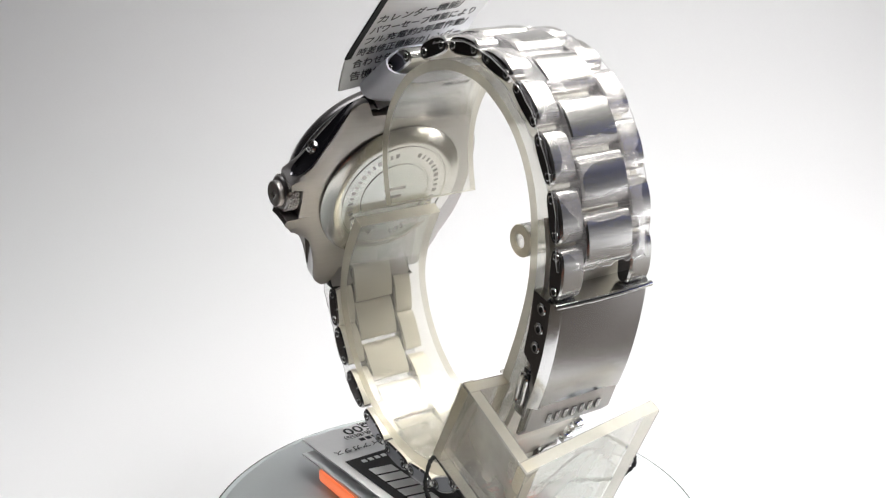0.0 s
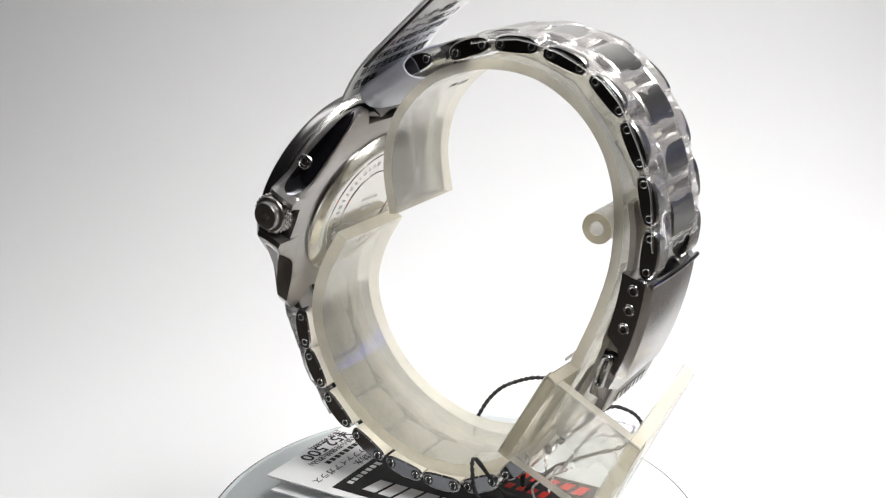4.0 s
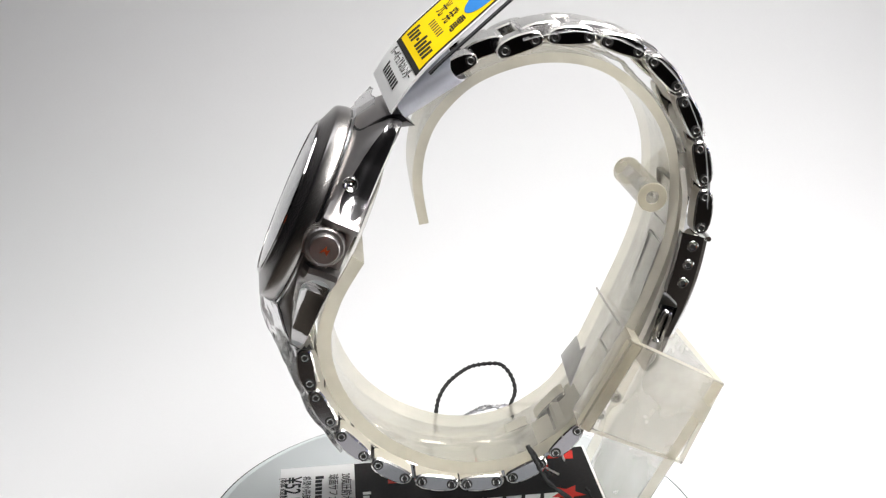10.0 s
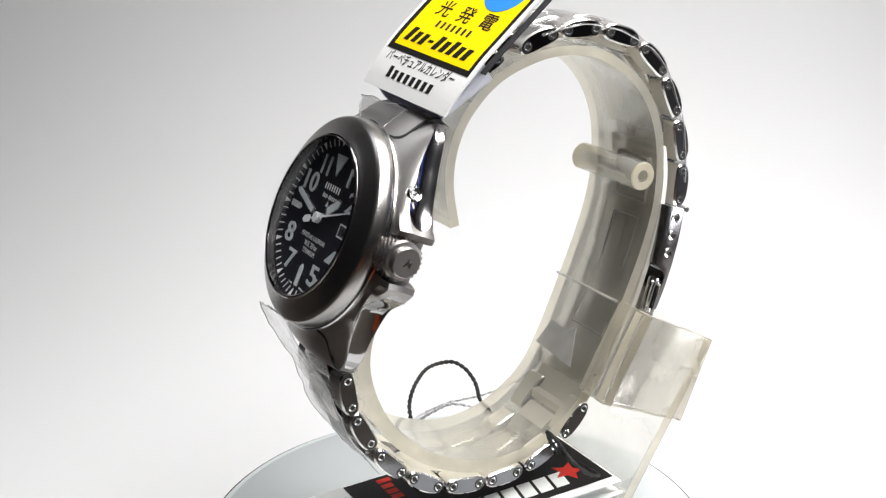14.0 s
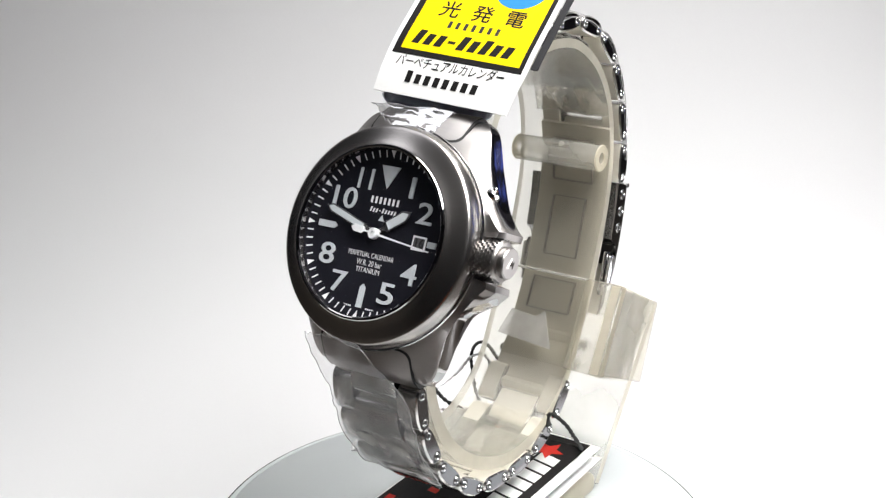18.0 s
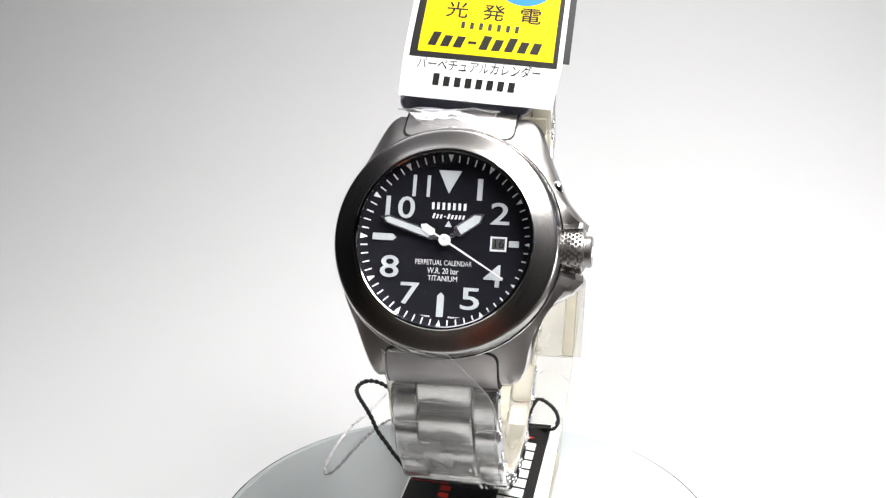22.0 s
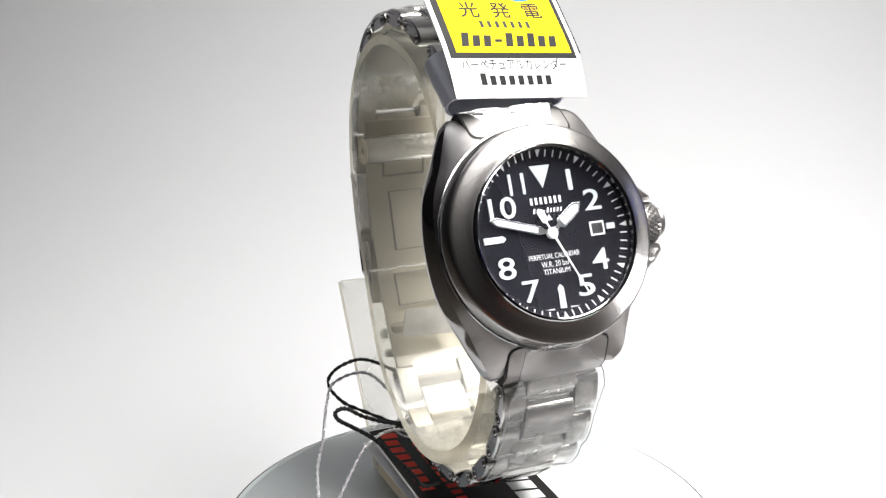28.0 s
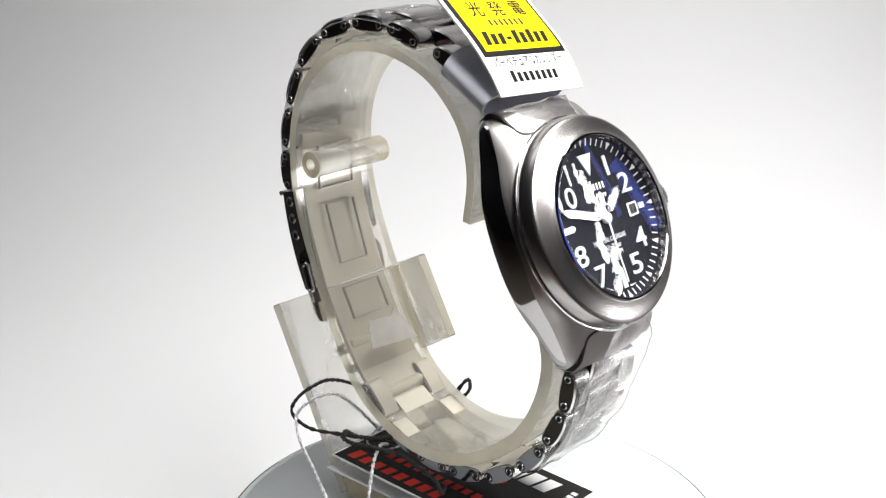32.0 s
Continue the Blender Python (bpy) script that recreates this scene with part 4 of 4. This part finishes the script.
def build_tag():
    t = thing("hang_tag", (0, -14, 86), "yellow and white folded card hang tag on a silver band sleeve", "tag")
    card = part("card", sheet(0, 26.3, 0, 40, -0.35, 0.35), paper_white, t, "white card")
    part("border", sheet(0.9, 25.5, 7.6, 36, 0.03, 0.03), ink_black, t, "black printed border")
    part("panel", sheet(2.2, 24.7, 8.7, 35, 0.08, 0.03), paper_yellow, t, "bright yellow printed panel")
    for body, u in (("光", 7.6), ("発", 13.8), ("電", 20.0)):
        part("print", on_tag(words(body, 3.9, 0.02, weight=0.035), u, 18.1, 0.14), ink_black, t, smooth=False)
    part("print", on_tag(fit_width(words("パーペチュアルカレンダー", 2.4, 0.02), 20.6), 12.8, 6.2, 0.06), ink_black, t, smooth=False)
    for bar in word_bars(8, 14.6, 2.2, 0.03, gap=0.42):
        part("bar", on_tag(bar, 12.8, 3.5, 0.06), ink_black, t, "plain black bar", smooth=False)
    for bar in word_bars(9, 19.2, 3.0, 0.03, slant=0.25, gap=0.36, shape="Tll-TlTll"):
        part("bar", on_tag(bar, 13.6, 11.5, 0.14), ink_black, t, "plain black bar", smooth=False)
    for bar in word_bars(7, 10.6, 1.5, 0.03, gap=0.6, tall=7):
        part("bar", on_tag(bar, 14.0, 15.0, 0.14), ink_grey, t, "plain thin bar", smooth=False)
    disc = [(5.0 * math.cos(2 * math.pi * i / 40), 5.0 * math.sin(2 * math.pi * i / 40)) for i in range(40)]
    part("printed_disc", on_tag(prism(disc, 0, 0.03), 18.5, 25.6, 0.14), ink_blue, t, "blue printed disc", smooth=False)
    for k, body in enumerate(("告機能", "合わせ告知機能/充電警", "時差修正機能/カレンダー", "フル充電約2年間作動/", "パワーセーブ機能により", "カレンダー機能/")):
        bm = words(body, 2.5, 0.02, align="LEFT")
        far = max(v.co.x for v in bm.verts)
        if far > 22.6:
            for v in bm.verts:
                v.co.x *= 22.6 / far
        for v in bm.verts:
            v.co.x, v.co.z = -v.co.x, -v.co.z
        part("print", on_tag(bm, 24.6, 3.0 + k * 3.3, -0.42), ink_grey, t, smooth=False)
    part("back_leaf", sheet(26.2, 27.4, 9.5, 40, -1.2, 0.3, 1), ink_grey, t, "dark edge of the rear leaf")
    # sleeve round the bracelet
    c0, c1 = Vector((0, -12.5, 88.9)), Vector((0, -1.7, 95.5))
    d = (c1 - c0).normalized()
    n = Vector((1, 0, 0)).cross(d)
    if n.z < 0:
        n = -n
    bm = bmesh.new()
    rows = []
    seg = 40
    for c in (c0, c0 + (c1 - c0) * 0.5, c1):
        for off in (0, 0.35):
            ring = []
            for i in range(seg):
                a = 2 * math.pi * i / seg
                ca, sa = math.cos(a), math.sin(a)
                x = (11.4 - off) * math.copysign(abs(ca) ** 0.55, ca)
                h = ((2.5 if sa > 0 else 3.3) - off) * math.copysign(abs(sa) ** 0.8, sa)
                cut = 1.6 * abs(ca) ** 2 * (1 if c is c1 else 0)
                ring.append(bm.verts.new(c + Vector((x, 0, 0)) + n * h - d * cut))
            rows.append(ring)
    order = [rows[0], rows[2], rows[4], rows[5], rows[3], rows[1], rows[0]]
    for a, b in zip(order, order[1:]):
        for i in range(seg):
            bm.faces.new((a[i], a[(i + 1) % seg], b[(i + 1) % seg], b[i]))
    part("sleeve", bm, sleeve_foil, t, "satin silver paper sleeve")


# ---- price leaflet under the bracelet ----
def build_leaflet():
    f = thing("price_card", (0, -5, 4), "folded price leaflet, white and black, under the bracelet", "price tag")

    def lie(bm, x, y, z, yaw=0.0, pitch=0.0):
        bm.transform(pose(x, y, z) @ Matrix.Rotation(radians(pitch), 4, "X") @ Matrix.Rotation(radians(yaw), 4, "Z"))
        return bm

    PZ, PP = 9.0, 2.0

    def on(bm, x, y, up=0.0, turn=0.0):
        bm.transform(pose(x, y, up, 0, 0, turn))
        return lie(bm, 0.3, -5.0, PZ, 0, PP)

    bm = bmesh.new()
    box(bm, 0, 0, -0.2, 28.0, 64.0, 0.3)
    part("upper_leaf", on(bm, 0, 0), paper_white, f, "white printed leaf", smooth=False)
    bm = bmesh.new()
    box(bm, 0, 0, 0, 28.0, 64.0, 0.3)
    part("lower_leaf", lie(bm, 0.6, -3.5, 6.0, 1.5, 1.2), paper_white, f, "white lower leaf", smooth=False)
    bm = bmesh.new()
    box(bm, -0.9, 7.4, 0.0, 25.6, 48.2, 0.05)
    part("black_panel", on(bm, 0, 0), ink_black, f, "glossy black printed panel", smooth=False)
    # print reads across the leaf
    for body, size, y in (("20気圧防水", 2.3, -18.6), ("球面サファイアガラス", 2.2, -21.2), ("希望小売価格(税込)", 1.9, -26.6), ("¥52,500", 4.6, -29.5), ("(本体 ¥50,000)", 1.7, -31.3)):
        part("print", on(words(body, size, 0.02, align="LEFT", weight=0.05 if size > 4 else 0.01), -10.0, y, 0.0, 0), ink_grey, f, smooth=False)
    for bar in word_bars(9, 14.0, 1.7, 0.04):
        part("bar", on(bar, -2.6, -23.9, 0.0, 0), ink_grey, f, "plain dark bar", smooth=False)
    for bar in word_bars(9, 34.0, 5.0, 0.06, slant=0.2, gap=0.2, tall=9):
        part("bar", on(bar, 7.2, 6.0, 0.05, -90), print_white, f, "plain white bar", smooth=False)
    for bar in word_bars(7, 11.0, 1.6, 0.06, gap=0.35):
        part("bar", on(bar, 4.0, -14.4, 0.05, 0), print_white, f, "plain white bar", smooth=False)
    for bar in word_bars(8, 26.0, 3.4, 0.06, slant=0.15, gap=0.36):
        part("bar", on(bar, -10.4, 16.0, 0.05, -90), ink_red, f, "plain red bar", smooth=False)
    for bar in word_bars(10, 26.0, 2.6, 0.06, slant=0.1, gap=0.4):
        part("bar", on(bar, -5.6, 10.0, 0.05, -90), ink_red, f, "plain red bar", smooth=False)
    for bar in word_bars(4, 9.0, 3.0, 0.06, gap=0.3):
        part("bar", on(bar, -8.0, -8.5, 0.05, 0), ink_red, f, "plain red bar", smooth=False)
    bm = prism([(-6.5, -1.0), (6.5, -2.0), (4.6, 2.2), (3.2, 5.6), (1.4, 4.0), (-4.6, 4.6)], 0, 0.2)
    bm.transform(pose(-1.0, 21.0, 34.6, 62, 0, 0))
    part("label_corner", bm, tape_milky, f, "milky clear corner of tape behind the cuff", smooth=False)
    star = []
    for i in range(10):
        r = 3.6 if i % 2 == 0 else 1.7
        star.append((r * math.cos(math.pi * i / 5), r * math.sin(math.pi * i / 5)))
    part("printed_star", on(prism(star, 0, 0.04), 5.4, 25.0, 0.05), ink_red, f, "red printed star", smooth=False)


# ---- cords ----
def build_cords():
    c = thing("black_cord", (0, 15, 10), "thin black elastic cord looped round the bracelet", "cord")
    pts = [(2.0, 17.0, 12.0), (8.0, 15.0, 16.5), (10.7, 11.1, 23.2), (13.6, 12.2, 21.5), (14.8, 14.1, 18.1), (13.6, 19.5, 13.0), (10.5, 24.1, 10.2), (4.0, 24.0, 9.9)]
    part("cord", tube(spline(pts, 8), 0.36, 8, twist=5.0), cord_black, c)
    pts = [(-1.5, 14.5, 12.8), (-8.0, 11.8, 17.6), (-14.4, 11.4, 19.3), (-18.5, 12.8, 20.6), (-20.6, 13.0, 21.9), (-22.6, 12.3, 23.5), (-24.6, 11.0, 24.5), (-26.2, 9.6, 24.4), (-26.4, 6.8, 24.3), (-25.2, 3.8, 24.2), (-23.0, 0.8, 23.4), (-21.1, -1.5, 22.2), (-19.4, -3.2, 20.2), (-17.5, -4.0, 18.2), (-15.4, -4.4, 15.6), (-12.5, -3.0, 11.6), (-8.0, 0.0, 9.9)]
    part("cord", tube(spline(pts, 8), 0.38, 8, twist=5.0), cord_black, c)
    pts = [(-3.0, 21.5, 23.2), (-8.5, 23.5, 25.2), (-12.5, 25.6, 27.0), (-15.7, 27.2, 27.2), (-19.5, 29.8, 24.5), (-20.9, 30.6, 21.1), (-18.6, 28.0, 17.6), (-14.3, 23.0, 16.2), (-9.0, 18.0, 14.6), (-2.0, 15.0, 12.0)]
    part("cord", tube(spline(pts, 8), 0.34, 8, twist=5.0), cord_black, c)
    s = thing("silver_cord", (0, 15, 10), "twisted silver thread hanging from the bracelet", "cord")
    pts = [(-6.0, 20.0, 15.0), (-13.0, 25.5, 24.0), (-19.8, 29.2, 22.0), (-22.6, 27.0, 18.0), (-26.0, 19.0, 14.6), (-29.8, 11.0, 12.6), (-32.0, 3.5, 9.4), (-32.0, 0.7, 7.4), (-29.6, 1.2, 8.6), (-24.6, 4.6, 14.0), (-19.6, 8.2, 17.4), (-13.0, 13.0, 16.6), (-7.0, 17.0, 13.2)]
    part("thread", tube(spline(pts, 24), 0.29, 8, twist=3.4), cord_silver, s)
    pts = [(-1.0, 20.5, 13.5), (-6.0, 19.5, 16.0), (-10.0, 20.0, 14.0), (-8.5, 17.0, 12.4), (-3.0, 16.0, 12.2), (1.0, 19.0, 11.6)]
    part("knot", tube(spline(pts, 10), 0.2, 8, twist=6.0), cord_silver, s, "loose silver knot")


# ---- protective film ----
def film(name, label, path, x_lo, x_hi, rough, seed, cells=14, crease=24, wrap=0.0, sheet_mat=film_clear):
    """A crumpled clear sheet with a painted rim highlight along a path, between two side lines."""
    pts = spline(path, 5)
    rng = random.Random(seed)
    bm = bmesh.new()
    rows = []
    k = len(pts)
    for i, p in enumerate(pts):
        d = (pts[min(i + 1, k - 1)] - pts[max(i - 1, 0)]).normalized()
        n = Vector((1, 0, 0)).cross(d)
        if n.dot(p - HEART) < 0:
            n = -n
        u = i / (k - 1)
        row = []
        for j in range(cells + 1):
            jit = 0.35 if 0 < j < cells else 0.15
            x = x_lo(u) + (x_hi(u) - x_lo(u)) * (j + rng.uniform(-jit, jit)) / cells
            q = Vector((x, p.y, p.z)) + d * rng.uniform(-0.4, 0.4)
            e = noise.noise(q * 0.14 + Vector((seed, 0, 0))) + 0.55 * noise.noise(q * 0.45 + Vector((0, seed, 0))) + 0.12 * rng.uniform(-1, 1)
            row.append(q + n * (rough * e + 0.3 * rough - wrap * abs(2 * j / cells - 1) ** 8))
        rows.append(row)
    vs = [[bm.verts.new(q) for q in row] for row in rows]
    for a, b in zip(vs, vs[1:]):
        for j in range(cells):
            if rng.random() < 0.5:
                bm.faces.new((a[j], a[j + 1], b[j + 1]))
                bm.faces.new((a[j], b[j + 1], b[j]))
            else:
                bm.faces.new((a[j], a[j + 1], b[j]))
                bm.faces.new((a[j + 1], b[j + 1], b[j]))
    f = thing(name, path[len(path) // 2], label, "film", "protective films")
    me = part("sheet", bm, sheet_mat, f, "clear crumpled sheet")
    me.data.set_sharp_from_angle(angle=radians(crease))
    # A whitish tube round the sheet stands in for the highlight on its edge.
    rim = rows[0] + [r[-1] for r in rows[1:]] + rows[-1][-2::-1] + [r[0] for r in rows[-2:0:-1]]
    part("edge_highlight", tube(rim + rim[:1], 0.08, 5), film_edge_glint, f, "pale tube along the cut edge, painted as its highlight")


def build_films():
    path = [(0, -38.4, 53.2), (0, -37.2, 49.5), (0, -35.0, 45.0), (0, -33.0, 40.5), (0, -31.5, 36.2), (0, -29.5, 31.0), (0, -26.5, 26.4), (0, -24.0, 22.8)]
    film("protective_film", "crumpled clear film over the lower bracelet links", [Vector(p) for p in path], lambda u: -8.8, lambda u: -1.0 + 9.9 * min(1.0, (u * 3.0)) ** 0.5, 0.5, 3.7, 14, 18, 0.0, film_haze)
    path = []
    for a, b in UPPER[1:]:
        c = Vector((0, (a[0] + b[0]) / 2, (a[1] + b[1]) / 2))
        path.append(c + (c - HEART).normalized() * 2.12)
    film("protective_film", "crumpled clear film over the upper bracelet links", path, lambda u: -9.7, lambda u: 9.6, 0.3, 8.1, 22, 50, 1.3)
    path = [Vector((0, y, z)) for y, z in ((9.0, 98.0), (14.0, 98.1), (20.0, 97.6), (25.5, 95.6), (30.2, 92.4), (34.0, 88.2), (36.6, 83.6), (38.2, 78.5))]
    film("protective_film", "crumpled clear film between the cuff and the bracelet", path, lambda u: -9.4, lambda u: 7.8, 0.7, 2.3, 20, 12, 0.0, film_milky)
    path = [DIAL @ Vector((0, b, c)) for b, c in ((17.6, -1.8), (19.2, -2.6), (21.0, -3.6), (23.0, -4.8))]
    film("protective_film", "small torn clear film below the hang tag", path, lambda u: -1.0 - 10.0 * u, lambda u: 4.5 + 2.0 * u, 0.4, 5.5, 8, 60)


# ---- red cloth that the polished links mirror ----
def build_cloth():
    bm = bmesh.new()
    k = 12
    g = [[bm.verts.new((-60 + 110 * i / k + 0.3 * 240 * j / k, -285 - 240 * j / k, -37 + 2.5 * noise.noise(Vector((i * 0.5, j * 0.5, 2.0))))) for j in range(k + 1)] for i in range(k + 1)]
    for i in range(k):
        for j in range(k):
            bm.faces.new((g[i][j], g[i + 1][j], g[i + 1][j + 1], g[i][j + 1]))
    bmesh.ops.solidify(bm, geom=list(bm.faces), thickness=1.5)
    bm.transform(Matrix.Scale(MM, 4))
    me = bpy.data.meshes.new("table_cloth")
    bm.to_mesh(me)
    bm.free()
    me.materials.append(red_cloth)
    tagged(new("table_cloth", me), "dull red cloth lying on the dark table", "cloth")


build_setting()
build_mirrored_glow()
build_turntable()
second_hand, second_seat = build_watch()
build_stand()
build_tag()
build_leaflet()
build_cords()
build_films()
build_cloth()

# ---- turning of the table and of the seconds hand ----
TURN = (-143.06, -137.11, -131.18, -125.2, -119.2, -113.25, -107.3, -101.12, -94.51, -87.95, -81.9, -75.98, -70.0, -63.85, -57.6, -51.1, -44.45, -37.95, -31.7, -25.73, -19.91, -14.15, -8.5, -2.8, 2.8, 8.6, 14.4, 20.2, 26.15, 32.3, 38.53, 44.8, 50.98)


def motions():
    for ob, m in TURNING:
        walk(ob, [(float(i), pose(0, 0, 0, 0, 0, a) @ m) for i, a in enumerate(TURN)])
    rows = []
    for k in range(-23, 11):
        t0, t1 = 22.5 + k, 23.4 + k
        a = -(126 + 6 * k)
        m = second_seat @ pose(0, 0, 0, 0, 0, a)
        if t0 < 0:
            rows.append((0.0, m))
        elif t0 <= 32:
            rows.append((t0, m))
        if 0 < t1 < 32:
            rows.append((t1, m))
    rows.append((32.0, rows[-1][1]))
    walk(second_hand, rows)


motions()
